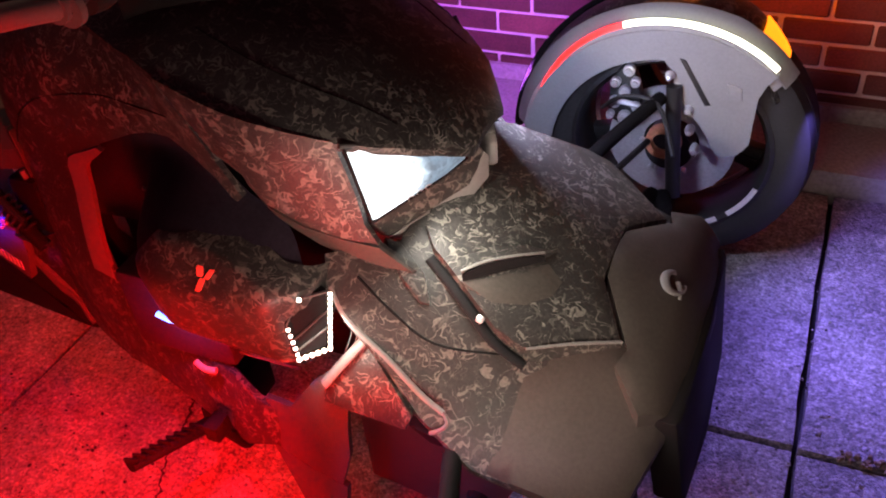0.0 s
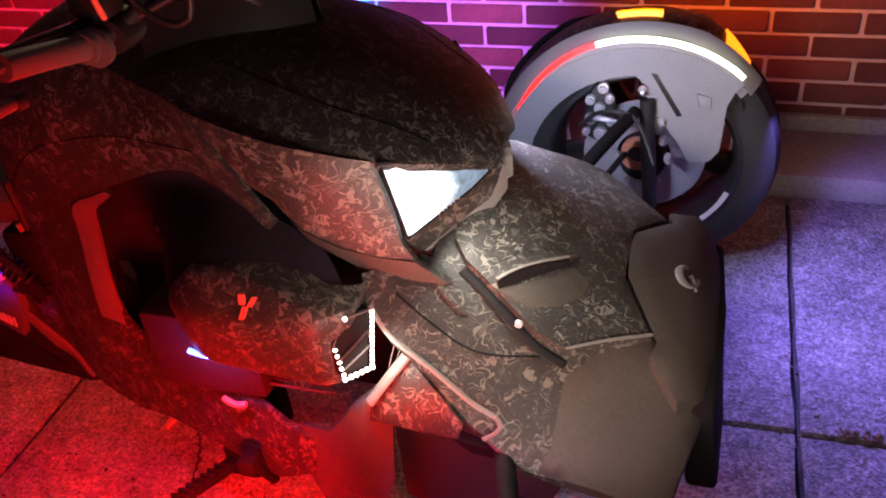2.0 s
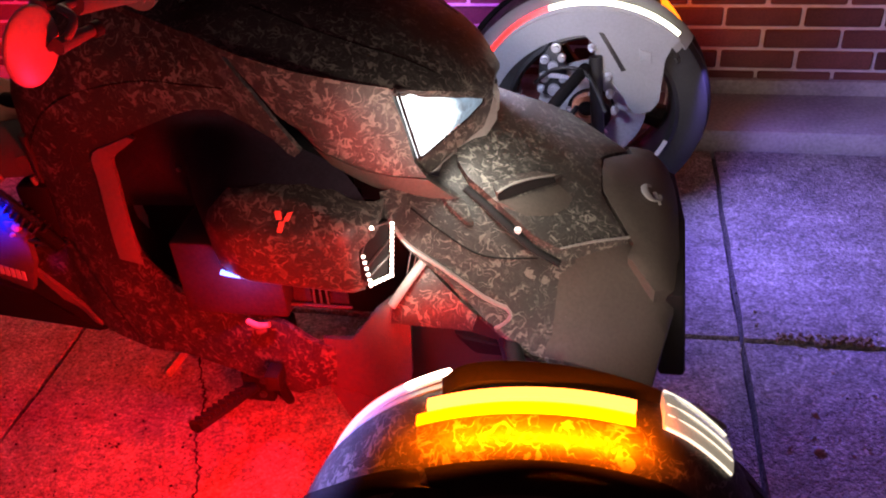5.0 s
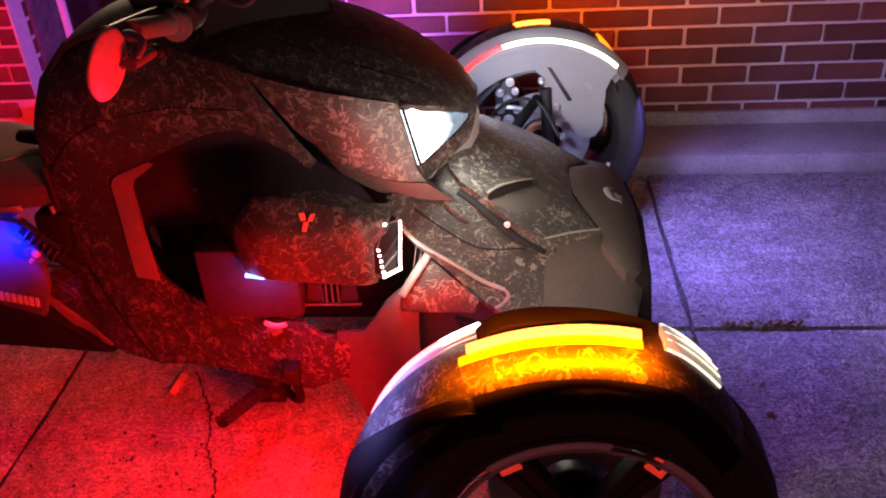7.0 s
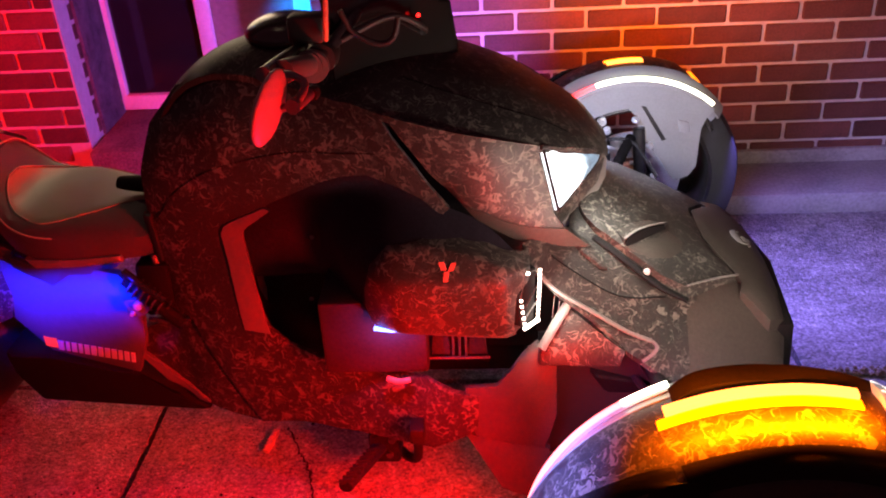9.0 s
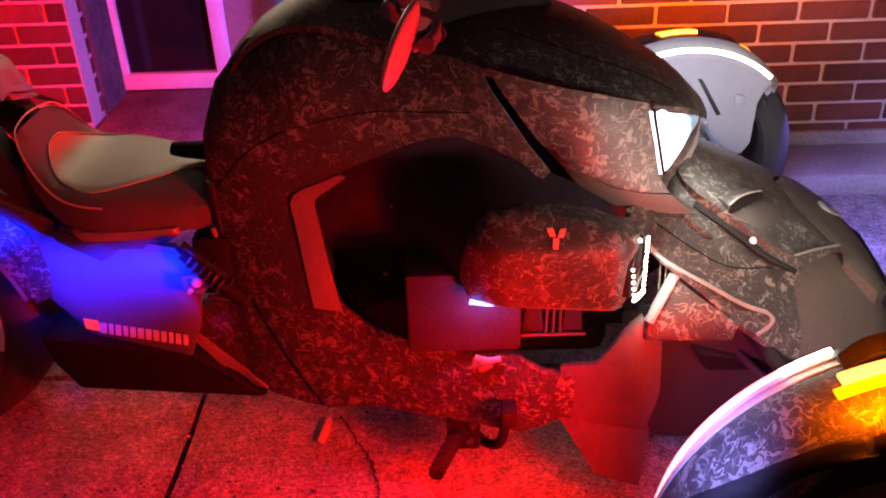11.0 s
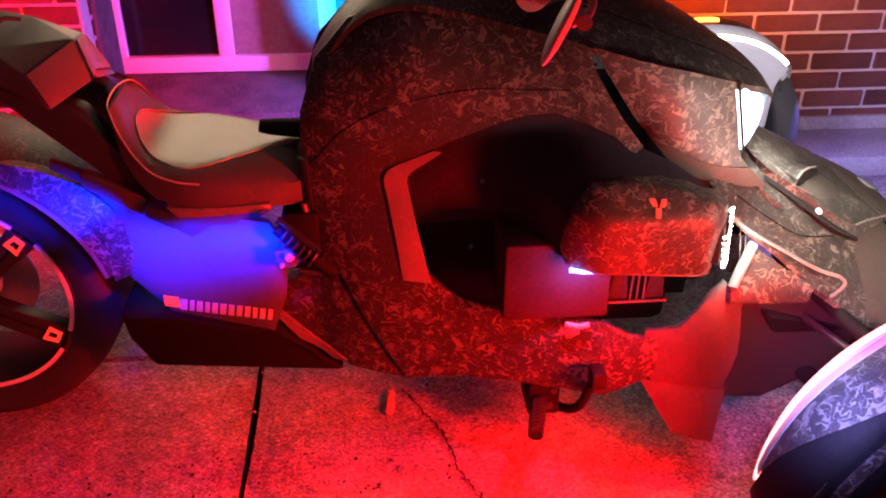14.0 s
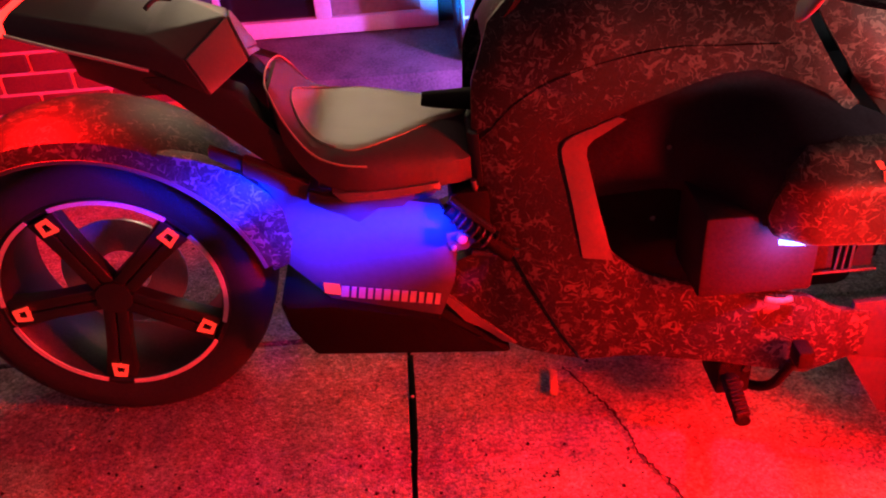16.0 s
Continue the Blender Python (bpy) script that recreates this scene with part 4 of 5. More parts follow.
# emblem: a ring with a tail
ex, ey = -.032, 1.074
arc = [radians(100 + 25 * i) for i in range(12)]
tube("emblem", [on_crest(ex + .015 * math.cos(a), ey + .021 * math.sin(a), .002) for a in arc], lambda k: .0022 + .0055 * math.sin(math.pi * min(1, .15 + .8 * k)), GREY, trike, "grey crescent emblem", flat=.35)
tube("emblem_tail", [on_crest(ex + .004, ey + .004, .002), on_crest(ex + .010, ey - .010, .002), on_crest(ex + .014, ey - .026, .002)], lambda k: .0045 - .002 * k, GREY, trike, flat=.35)


def bonnet_details(s):
    # lips of both bonnet edges, and a black strip that paints the shade under them
    def at(x, y, d):
        y = y if s == 1 else 2.15 - y
        return on_crest(x, y, d)
    if s == 1:
        # A grey tube draws the highlight of the bonnet edge.
        tube("crest_lip", [at(-.185, .840, .001), at(-.133, .881, .003), at(-.074, .924, .004)], lambda k: .0022 + .001 * k, LIP, trike, "thin grey lip drawn for the highlight of the bonnet edge", flat=.6)
    tube("crest_shade", [at(-.346, .899, -.022), at(-.317, .886, -.022), at(-.276, .864, -.022), at(-.231, .839, -.022), at(-.185, .832, -.022)], .009, DARK, trike, "black strip for the shade in the groove round the bonnet", flat=.5)
    if s == -1:
        return
    # scoop: a hood that rises to a lip above a dark mouth
    lip = [(-.292, .884), (-.270, .912), (-.240, .945), (-.205, .983)]
    back = [(-.190, 1.010), (-.235, .990), (-.275, .955), (-.305, .915)]
    top = [at(x, y, .016 - .006 * abs(i - 1.5) / 1.5) for i, (x, y) in enumerate(lip)]
    low = [at(x, y, -.001) for x, y in back]
    foot = [at(x, y, -.004) for x, y in lip]
    n = len(lip)
    verts = top + low + foot + [q - Vector((0, 0, .006)) for q in low]
    faces = [(i, i + 1, 2 * n - 2 - i, 2 * n - 1 - i) for i in range(n - 1)] + [(2 * n + i + 1, 2 * n + i, i, i + 1) for i in range(n - 1)]
    faces += [(0, 2 * n - 1, 4 * n - 1, 2 * n), (n - 1, 3 * n - 1, 3 * n, n), tuple(range(2 * n, 4 * n))] + [(n + i, n + i + 1, 3 * n + i + 1, 3 * n + i) for i in range(n - 1)]
    mesh_part("scoop", verts, faces, CAMO, trike, "camouflage scoop in the bonnet")
    tube("scoop_lip", [q + Vector((0, 0, .001)) for q in top], .0024, LIP, trike, "grey lip of the scoop", flat=.6)
    # Flat dark plates paint the shade of the hollow and of the throat.
    mouth = [at(x, y, .0006) for x, y in ((-.292, .878), (-.262, .903), (-.225, .945), (-.197, .978), (-.172, .962), (-.178, .932), (-.205, .898), (-.245, .874))]
    slab_of("scoop_shade", mouth, (0, 0, -.006), NOSE, trike, "flat dark plate for the shaded hollow before the scoop", bevel=.001)
    mouth_in = [at(x, y, d) for x, y, d in ((-.289, .880, .001), (-.203, .980, .001), (-.206, .981, .008), (-.240, .944, .014), (-.270, .911, .014), (-.291, .883, .008))]
    slab_of("throat_shade", mouth_in, (.0015, -.002 * s, 0), DARK, trike, "black plate for the shade inside the scoop", bevel=0)
    lathe("bonnet_screw", [(.001, -.004), (.005, -.004), (.006, .002), (.001, .002)], on_crest(-.255, .853 if s == 1 else 2.15 - .853, -.014), ALLOY, trike, "bright screw head", 12)
    tube("shoulder_seam", [(x, YC - s * v, hood_z(x, YC - s * v) + .001) for x, v in ((-.425, .23), (-.37, .245), (-.305, .252), (-.222, .222))], .0022, DARK, trike, "dark seam in the bonnet shoulder", flat=.4)
    # rail from the running light down to the lever hook
    tube("cheek_rail", [P(-.455, .255, .553, s), P(-.42, .278, .52, s), P(-.36, .295, .487, s), P(-.30, .318, .458, s), P(-.262, .33, .448, s)], .0046, LIP, trike, "satin grey cheek rail", flat=.6)
    tube("lever_hook", [P(-.262, .33, .448, s), P(-.254, .338, .44, s), P(-.262, .342, .428, s), P(-.278, .345, .417, s)], .003, GREY, trike, "grey lever hook")
    # small flap
    ring = [P(-.400, .275, .487, s), P(-.35, .31, .455, s), P(-.305, .340, .435, s), P(-.315, .345, .405, s), P(-.45, .335, .402, s), P(-.447, .325, .430, s)]
    slab_of("air_flap", ring, (-.004, s * .014, -.003), CAMO, trike, "camouflage air flap with a pale upper edge", bevel=.003)
    # Paler edge imitates the light of the beads on the flap.
    tube("flap_edge", [P(-.400, .277, .489, s), P(-.424, .303, .462, s), P(-.447, .327, .433, s)], .009, GREY, trike, "rolled upper edge of the flap, pale for the beads' light", flat=.6)
    for k in range(4):
        tube("spring_wire", [P(-.418 + .012 * k, .25, .52, s), P(-.426 + .008 * k, .29, .47, s)], .0006, GREY, trike, seg=5)


for s_ in (1, -1):
    bonnet_details(s_)


# ---- wheels ----
def front_wheel(s):
    c = (-.155, YC - s * .685, .290)
    wheel = empty("front_wheel", c, "", "")
    wheel.parent = trike
    wheel.matrix_parent_inverse = trike.matrix_world.inverted()
    for k in ("label", "category"):
        if k in wheel:
            del wheel[k]
    tyre = [(.208, -.066), (.235, -.074), (.262, -.073), (.280, -.062), (.288, -.035), (.290, 0), (.288, .035), (.280, .062), (.262, .073), (.235, .074), (.208, .066), (.200, 0)]
    lathe("tyre", tyre, c, RUBBER, wheel, seg=72)
    for y in (-.03, .03):
        lathe("tread_groove", [(.2895, y - .003), (.2905, y), (.2895, y + .003), (.28, y)], c, BLACK, wheel, seg=60)
    lathe("rim", [(.214, -.07), (.205, -.072), (.195, -.06), (.190, 0), (.195, .06), (.205, .072), (.214, .07), (.200, .05), (.198, -.05)], c, STEEL, wheel, seg=60)
    for i in range(5):
        lathe("rim_tape", [(.207, -s * .0745), (.196, -s * .0735), (.196, -s * .071), (.207, -s * .071)], c, TAPE, wheel, "reflective tape on the rim", 12, 72 * i + 8, 72 * i + 58)
    for i in range(2):
        lathe("rim_tape", [(.205, s * .0745), (.194, s * .0735), (.194, s * .071), (.205, s * .071)], c, TAPE, wheel, "reflective tape on the rim", 12, 280 + 34 * i, 306 + 34 * i)
    lathe("rim_lip", [(.1945, -s * .0725), (.188, -s * .071), (.187, -s * .064), (.193, -s * .064)], c, ALLOY, wheel, seg=60)
    spokes(wheel, c, -s, .052, 54)
    lathe("brake_disc", [(.135, s * .040), (.06, s * .040), (.06, s * .046), (.135, s * .046)], c, ALLOY, wheel, seg=40)
    lathe("hub", [(.001, s * .02), (.05, s * .02), (.05, s * .075), (.001, s * .075)], c, STEEL, wheel, seg=24)
    lathe("hub_ring", [(.038, s * .070), (.024, s * .070), (.024, s * .092), (.038, s * .090)], (c[0] - .010, c[1], c[2] + .022), COPPER, wheel, "orange hub ring", 24)
    for i in range(5):
        a = radians(72 * i + 20)
        lathe("hub_bolt", [(.001, s * .074), (.007, s * .074), (.007, s * .09), (.001, s * .09)], (c[0] + .058 * math.cos(a), c[1], c[2] + .058 * math.sin(a)), ALLOY, wheel, seg=8)
    return c


def spokes(wheel, c, s, y, first):
    """Five forked spokes with square caps at their ends; s: the side of the axle that they face."""
    for i in range(5):
        a = radians(72 * i + first)
        d, u = Vector((math.cos(a), 0, math.sin(a))), Vector((-math.sin(a), 0, math.cos(a)))
        o = Vector(c) + Vector((0, s * y, 0))
        for w in (-1, 1):
            ring = [o + d * .03 + u * (w * .0012), o + d * .03 + u * (w * .024), o + d * .12 + u * (w * .023), o + d * .198 + u * (w * .030), o + d * .198 + u * (w * .0012)]
            slab_of("spoke", ring, (0, -s * .03, 0), BLACK, wheel, bevel=.003)
        q = o + d * .178
        quad = [(-.016, -.015), (.016, -.012), (.012, .016), (-.012, .016)]
        verts = [q + u * (p * k) + d * (h * k) + Vector((0, s * z, 0)) for z in (-.002, .005) for k in (1.0, .55) for p, h in quad]
        faces = []
        for k in range(4):
            n = (k + 1) % 4
            faces += [(8 + k, 8 + n, 12 + n, 12 + k), (k, 4 + k, 4 + n, n), (k, n, 8 + n, 8 + k), (4 + n, 4 + k, 12 + k, 12 + n)]
        mesh_part("spoke_cap", verts, faces, RED_GLOW_PAINT, wheel, "hollow red spoke cap")
    lathe("axle_cap", [(.001, s * (y + .006)), (.034, s * (y + .004)), (.04, s * (y - .03)), (.001, s * (y - .03))], c, BLACK, wheel, seg=24)


FC = (-.160, .262)   # centre of the fender arcs


def fender(s):
    y0 = YC - s * .665
    c = (FC[0], y0, FC[1])
    hold = empty("front_fender", (FC[0], y0, .3), "", "")
    hold.parent = trike
    hold.matrix_parent_inverse = trike.matrix_world.inverted()
    for k in ("label", "category"):
        if k in hold:
            del hold[k]
    # crown over the tyre, lower towards its front tip
    def tip(a):
        return (1 if s == 1 else .968) - .115 * max(0, 70 - a) / 24
    def tip_in(a):
        return (1 if s == 1 else .985) - .05 * max(0, 70 - a) / 24
    crown = [(.322, s * .062), (.340, s * .046), (.352, s * .016), (.3565, -s * .010), (.3565, -s * .040), (.352, -s * .066), (.344, -s * .083), (.325, -s * .094), (.300, -s * .096), (.300, -s * .090), (.322, -s * .086), (.340, -s * .070), (.347, -s * .040), (.348, -s * .010), (.344, s * .012), (.332, s * .038), (.314, s * .056)]
    lathe("crown", crown, c, CAMO, hold, "camouflage fender crown", 48, 40, 170, tip)
    lathe("inner_rim", [(.321, s * .066), (.306, s * .070), (.300, s * .068), (.300, s * .060), (.312, s * .058)], c, FENDER_GREY, hold, "satin grey inner edge", 40, 62 if s == 1 else 46, 176, tip_in)
    # inner skirt with a slot and a leg down to the hub
    arc = [(FC[0] + .31 * math.cos(radians(a)), FC[1] + .31 * math.sin(radians(a))) for a in range(50, 177, 6)]
    arch = [(FC[0] + .249 * math.cos(radians(a)), FC[1] + .249 * math.sin(radians(a))) for a in range(172, 92, -6)]
    leg = [(-.158, .49), (-.148, .448), (-.118, .405), (-.084, .361), (-.060, .318), (-.042, .307), (-.012, .318), (.006, .345), (.008, .40), (.010, .45), (.022, .48)]
    panel("skirt", arc + arch + leg, lambda a, b: .592, FENDER_GREY, hold, "satin grey inner fender skirt", s=s, t=.008, step=.03)
    slab_of("slot", [P(-.146, .588, .518, s), P(-.134, .588, .516, s), P(-.077, .588, .424, s), P(-.088, .588, .421, s)], (0, s * .006, 0), BLACK, hold, bevel=.001)
    slab_of("boss", [P(-.052, .587, .478, s), P(-.022, .587, .470, s), P(-.018, .587, .440, s), P(-.046, .587, .445, s)], (0, s * .006, 0), FENDER_GREY, hold, bevel=.003)
    lathe("inner_band", [(.3225, s * .064), (.3415, s * .0455), (.350, s * .026), (.347, s * .026), (.338, s * .044), (.319, s * .062)], c, FENDER_GREY, hold, "satin grey band along the crown", 44, 62 if s == 1 else 44, 172, tip_in)
    # strips, along an arc that closes in towards both ends
    along = lerp_table([(46, .925), (57, .935), (70, .946), (83, .968), (95, 1.0), (130, 1.0), (150, .985), (163, .968), (178, .954)] if s == 1 else
                       [(46, .97), (60, .985), (75, .995), (90, 1.0), (111, 1.0), (128, .982), (145, .95), (165, .90), (178, .87)])
    rs, ys = (.3445, .056) if s == 1 else (.322, .0765)
    strip = [(rs, s * (ys + .0025)), (rs + .0095, s * ys), (rs + .008, s * (ys - .007)), (rs - .001, s * (ys - .007))]
    if s == 1:
        strip = [(rs, s * (ys + .0015)), (rs + .0058, s * ys), (rs + .0048, s * (ys - .0048)), (rs - .001, s * (ys - .0048))]
    turn = 124 if s == 1 else 108
    lathe("white_strip", strip, c, LED_WHITE, hold, "bright white light strip", 8 if s == 1 else 28, 113 if s == 1 else 52, turn, along)
    lathe("red_strip", strip, c, LED_HOT if s == 1 else LED_RED, hold, "glaring pink light strip" if s == 1 else "bright red light strip", 30, turn, 178, along)
    lathe("strip_channel", [(rs - .001, s * (ys + .001)), (rs - .001, s * (ys - .012)), (rs - .03, s * (ys - .004)), (rs - .03, s * (ys + .002))], c, FENDER_GREY, hold, "grey channel under the light strip", 36, 74 if s == 1 else 50, 178, along)
    if s == 1:
        lathe("turn_housing", [(.346, s * .040), (.368, s * .032), (.372, s * .027), (.362, s * .006), (.350, s * .012)], c, DARK, hold, "raised dark housing behind the amber strip", 28, 72, 113, lerp_table([(72, .965), (83, .985), (93, 1.0), (100, 1.012), (108, 1.012), (113, .975)]))
    # black guard that wraps further over the crown towards the rear
    back_edge = lerp_table([(112, -.088), (122, -.082), (134, -.072), (143, -.058), (151, -.037), (162, -.005), (178, .03)])
    crown_r = lerp_table([(-.094, .325), (-.083, .344), (-.066, .352), (-.040, .3565), (-.010, .3565), (.016, .352), (.046, .340)])
    gv, gf, m, steps = [], [], 8, 24
    for i in range(steps + 1):
        a = radians(112 + 66 * i / steps)
        yi = back_edge(math.degrees(a))
        low = min(yi - .012, -.088)
        over = [(y, crown_r(y) + .003) for y in (yi, yi + (low - yi) / 4, yi + (low - yi) / 2, yi + (low - yi) * .75, low)]
        sink = .010 * ease((120 - math.degrees(a)) / 8)
        for r, y in [(.346, yi + .005)] + [(r, y) for y, r in over] + [(.290, -.101), (.285, -.086)]:
            r -= sink
            gv.append((c[0] + r * math.cos(a), c[1] + s * y, c[2] + r * math.sin(a)))
    for i in range(steps):
        gf += [(i * m + q, i * m + (q + 1) % m, (i + 1) * m + (q + 1) % m, (i + 1) * m + q) for q in range(m)]
    gf += [tuple(range(m)), tuple(reversed(range(steps * m, steps * m + m)))]
    mesh_part("rear_guard", gv, gf, DARK, hold, "black guard round the outer side of the fender")
    lathe("outer_edge", [(.341, -s * .0868), (.327, -s * .0972), (.298, -s * .0992), (.298, -s * .095)], c, DARK, hold, "black outer edge of the fender", 28, 44, 115, tip)
    lathe("amber_strip", [(.357, s * .002), (.3640, -s * .003), (.3625, -s * .015), (.353, -s * .020)], c, LED_AMBER, hold, "bright amber light strip", 24, 77 if s == 1 else 86, 115 if s == 1 else 101, None if s == 1 else tip)
    # Glowing band that imitates the strip's light on the crown below it.
    lathe("amber_wash", [(.354, -s * .019), (.3605, -s * .021), (.3590, -s * .034), (.353, -s * .038)], c, AMBER_WASH, hold, "glowing orange band for the strip's light on the crown", 24, 77 if s == 1 else 86, 117 if s == 1 else 102, None if s == 1 else tip)
    # front turn lamp: a clear lens along the inner edge of the crown, amber on the far side
    first = 55 if s == 1 else 48
    lens = ([(.350, s * .034), (.359, s * .026), (.3635, s * .006), (.3640, -s * .012), (.3610, -s * .026), (.351, -s * .030), (.346, s * .004)] if s == 1 else
            [(.352, s * .024), (.361, s * .014), (.3645, -s * .010), (.3635, -s * .045), (.356, -s * .072), (.346, -s * .078), (.345, -s * .010)])
    lamp_ = lathe("turn_lamp", lens, c, TURN_CLEAR if s == 1 else TURN_AMBER, hold, "clear turn lamp with glowing lines for its glints" if s == 1 else "lit amber turn lamp", 16, first, first + (17 if s == 1 else 14), tip)
    if s == 1:
        # Glowing ribs stand in for the glints along the lens.
        for y, r, width in ((.030, .357, .0022), (-.028, .3595, .0018), (.004, .3645, .0010), (-.012, .3648, .0008)):
            arc_ = [(c[0] + r * tip(a) * math.cos(radians(a)), c[1] + s * y, c[2] + r * tip(a) * math.sin(radians(a))) for a in (first + .5, first + 4, first + 8, first + 12, first + 16.5)]
            tube("lens_rib", arc_, width, LENS_GLINT, lamp_, seg=6)
    return hold


for s_ in (1, -1):
    front_wheel(s_)
    fender(s_)


def suspension(s):
    def q(x, w, z):
        return P(x, w, z, s)
    arm = "control_arm"
    tube(arm, [q(-.30, .18, .41), q(-.235, .39, .428 if s == -1 else .37), q(-.172, .565, .437 if s == -1 else .38)], .014, DARK, trike, "black tubular control arm")
    tube(arm, [q(-.28, .16, .20), q(-.17, .56, .205)], .018, DARK, trike)
    tube(arm, [q(-.04, .16, .20), q(-.15, .56, .205)], .018, DARK, trike)
    tube("upright", [q(-.150, .575, .462), q(-.143, .572, .36), q(-.130, .572, .20)], .016, BLACK, trike, "black wheel upright", flat=.8)
    tube("tie_rod", [q(-.30, .2, .33), q(-.19, .56, .335)], .007, STEEL, trike)
    body = [q(x, .592, z) for x, z in ((-.285, .36), (-.25, .342), (-.215, .36), (-.218, .42), (-.232, .47), (-.26, .482), (-.282, .44))]
    slab_of("brake_caliper", body, (0, -s * .03, 0), STEEL, trike, "dark brake caliper with bright bolts", bevel=.005)
    for x, z, r in ((-.270, .402, .013), (-.247, .368, .015), (-.229, .452, .010), (-.243, .478, .012), (-.270, .448, .011), (-.226, .398, .009), (-.278, .372, .009), (-.250, .430, .012)):
        lathe("caliper_bolt", [(.001, s * .016), (r * .6, s * .016), (r * .65, s * .009), (r, s * .008), (r, -s * .004), (.001, -s * .004)], q(x, .590, z), ALLOY, trike, seg=12)
    tube("caliper_bracket", [q(-.275, .572, .412), q(-.235, .566, .415), q(-.195, .568, .402)], .006, ALLOY, trike)
    for x, z in ((-.112, .36), (-.118, .408), (-.098, .315)):
        lathe("hub_nut", [(.001, s * .014), (.006, s * .014), (.010, s * .004), (.010, -s * .01), (.001, -s * .01)], q(x, .585, z), ALLOY, trike, seg=10)
    lathe("top_bolt", [(.001, s * .016), (.005, s * .014), (.006, 0), (.010, -s * .004), (.001, -s * .006)], q(-.160, .572, .484), ALLOY, trike, seg=12)
    tube("brake_hose", [q(-.29, .56, .40), q(-.24, .54, .445), q(-.17, .53, .44), q(-.12, .45, .38)], .0045, BLACK, trike)


for s_ in (1, -1):
    suspension(s_)


def rear_end():
    c = (-1.858, YC, .292)
    wheel = empty("rear_wheel", c, "", "")
    wheel.parent = trike
    wheel.matrix_parent_inverse = trike.matrix_world.inverted()
    for k in ("label", "category"):
        if k in wheel:
            del wheel[k]
    tyre = [(.212, -.092), (.24, -.103), (.268, -.102), (.284, -.09), (.293, -.055), (.295, 0), (.293, .055), (.284, .09), (.268, .102), (.24, .103), (.212, .092), (.200, 0)]
    mid = (c[0], YC + .042, c[2])
    lathe("tyre", tyre, mid, RUBBER, wheel, seg=84)
    lathe("rim", [(.216, -.094), (.208, -.096), (.196, -.08), (.190, 0), (.196, .08), (.208, .096), (.216, .094), (.202, .06), (.2, -.06)], mid, STEEL, wheel, seg=60)
    for i in range(5):
        lathe("rim_tape", [(.2105, -.0985), (.202, -.0977), (.202, -.095), (.2105, -.095)], mid, TAPE, wheel, "pale reflective tape on the rim", 14, 72 * i + 50, 72 * i + 108)
    spokes(wheel, c, -1, .052, 43)
    lathe("brake_disc", [(.12, .03), (.05, .03), (.05, .036), (.12, .036)], c, ALLOY, wheel, seg=40)
    # side of the fender where it turns in ahead of the tyre
    lobe = [(c[0] + r * math.cos(radians(a)), c[1 + 1] + r * math.sin(radians(a))) for r, a in ((.322, 11), (.352, 12), (.378, 19), (.394, 27), (.396, 33), (.388, 42), (.368, 52), (.350, 62), (.322, 62), (.322, 50), (.322, 36), (.322, 22))]
    panel("fender_side", lobe, lambda x, z: .102 - .10 * max(0, math.hypot(x - c[0], z - c[2]) - .34), CAMO, trike, "camouflage side of the rear fender", t=.03, step=.016)
    # hugger fender
    prof = [(.318, -.110), (.345, -.10), (.358, -.06), (.362, 0), (.358, .06), (.345, .10), (.318, .110), (.318, .104), (.340, .095), (.352, .055), (.356, 0), (.352, -.055), (.340, -.095), (.318, -.104)]
    lathe("rear_fender", prof, c, CAMO, trike, "camouflage rear fender", 40, 14, 112)
    lathe("fender_lip", [(.312, -.112), (.319, -.112), (.319, -.106), (.312, -.106)], c, GREY, trike, seg=36, a0=14, a1=112)

    def arm(x, z):
        return YC - (.904 + max(0.0, -1.243 - x) * .24)
    cover = panel("swing_arm_cover", [(-1.535, .375), (-1.445, .283), (-1.25, .262), (-1.222, .334), (-1.208, .44), (-1.24, .495), (-1.328, .505), (-1.38, .505), (-1.47, .51), (-1.53, .565), (-1.56, .47)], arm, COVER, trike, "pale swing-arm cover lit blue from a strip under the seat", t=.02)
    # printed lettering as bars
    x = -1.432
    panel("printed_mark", [(-1.458, .299), (-1.428, .297), (-1.428, .320), (-1.458, .322)], offset(arm, .002), RED_GLOW_PAINT, cover, "red printed tablet", t=.002, step=.03, edge=0)
    for i, w in enumerate((.014, .009, .012, .009, .011, .012, .011, .011, .011, .009, .011, .009)):
        z0 = .2935 - .0004 * i
        panel("printed_bar", [(x + .003, z0), (x + .003 + w, z0), (x + .007 + w, z0 + .0235), (x + .007, z0 + .0235)], offset(arm, .0025), LETTER, cover, t=.002, step=.03, edge=0)
        x += w + .0044
    slab_of("under_guard", [(-1.54, .93, .30), (-1.53, .93, .24), (-1.49, .93, .172), (-1.12, .91, .155), (-1.18, .90, .20), (-1.25, .905, .262), (-1.44, .935, .285)], (0, .16, 0), DARK, trike, "black under-guard", bevel=.01)
    tube("strip_lamp", [(-1.345, .952, .488), (-1.32, .950, .486), (-1.30, .950, .485)], .0022, LED_BLUE, trike, "blue light strip under the seat")
    box("pivot_block", (-1.22, .93, .38), (-1.15, 1.02, .50), DARK, trike, "black pivot block", bevel=.012)
    shock = tube("rear_shock", [(-1.224, .902, .489), (-1.185, .893, .452), (-1.125, .884, .396)], .014, DARK, trike, "black rear shock with a bright coil")
    a, b = Vector((-1.214, .900, .480)), Vector((-1.155, .889, .424))
    axis = (b - a).normalized()
    u = axis.cross(Vector((0, 1, 0))).normalized()
    v = axis.cross(u)
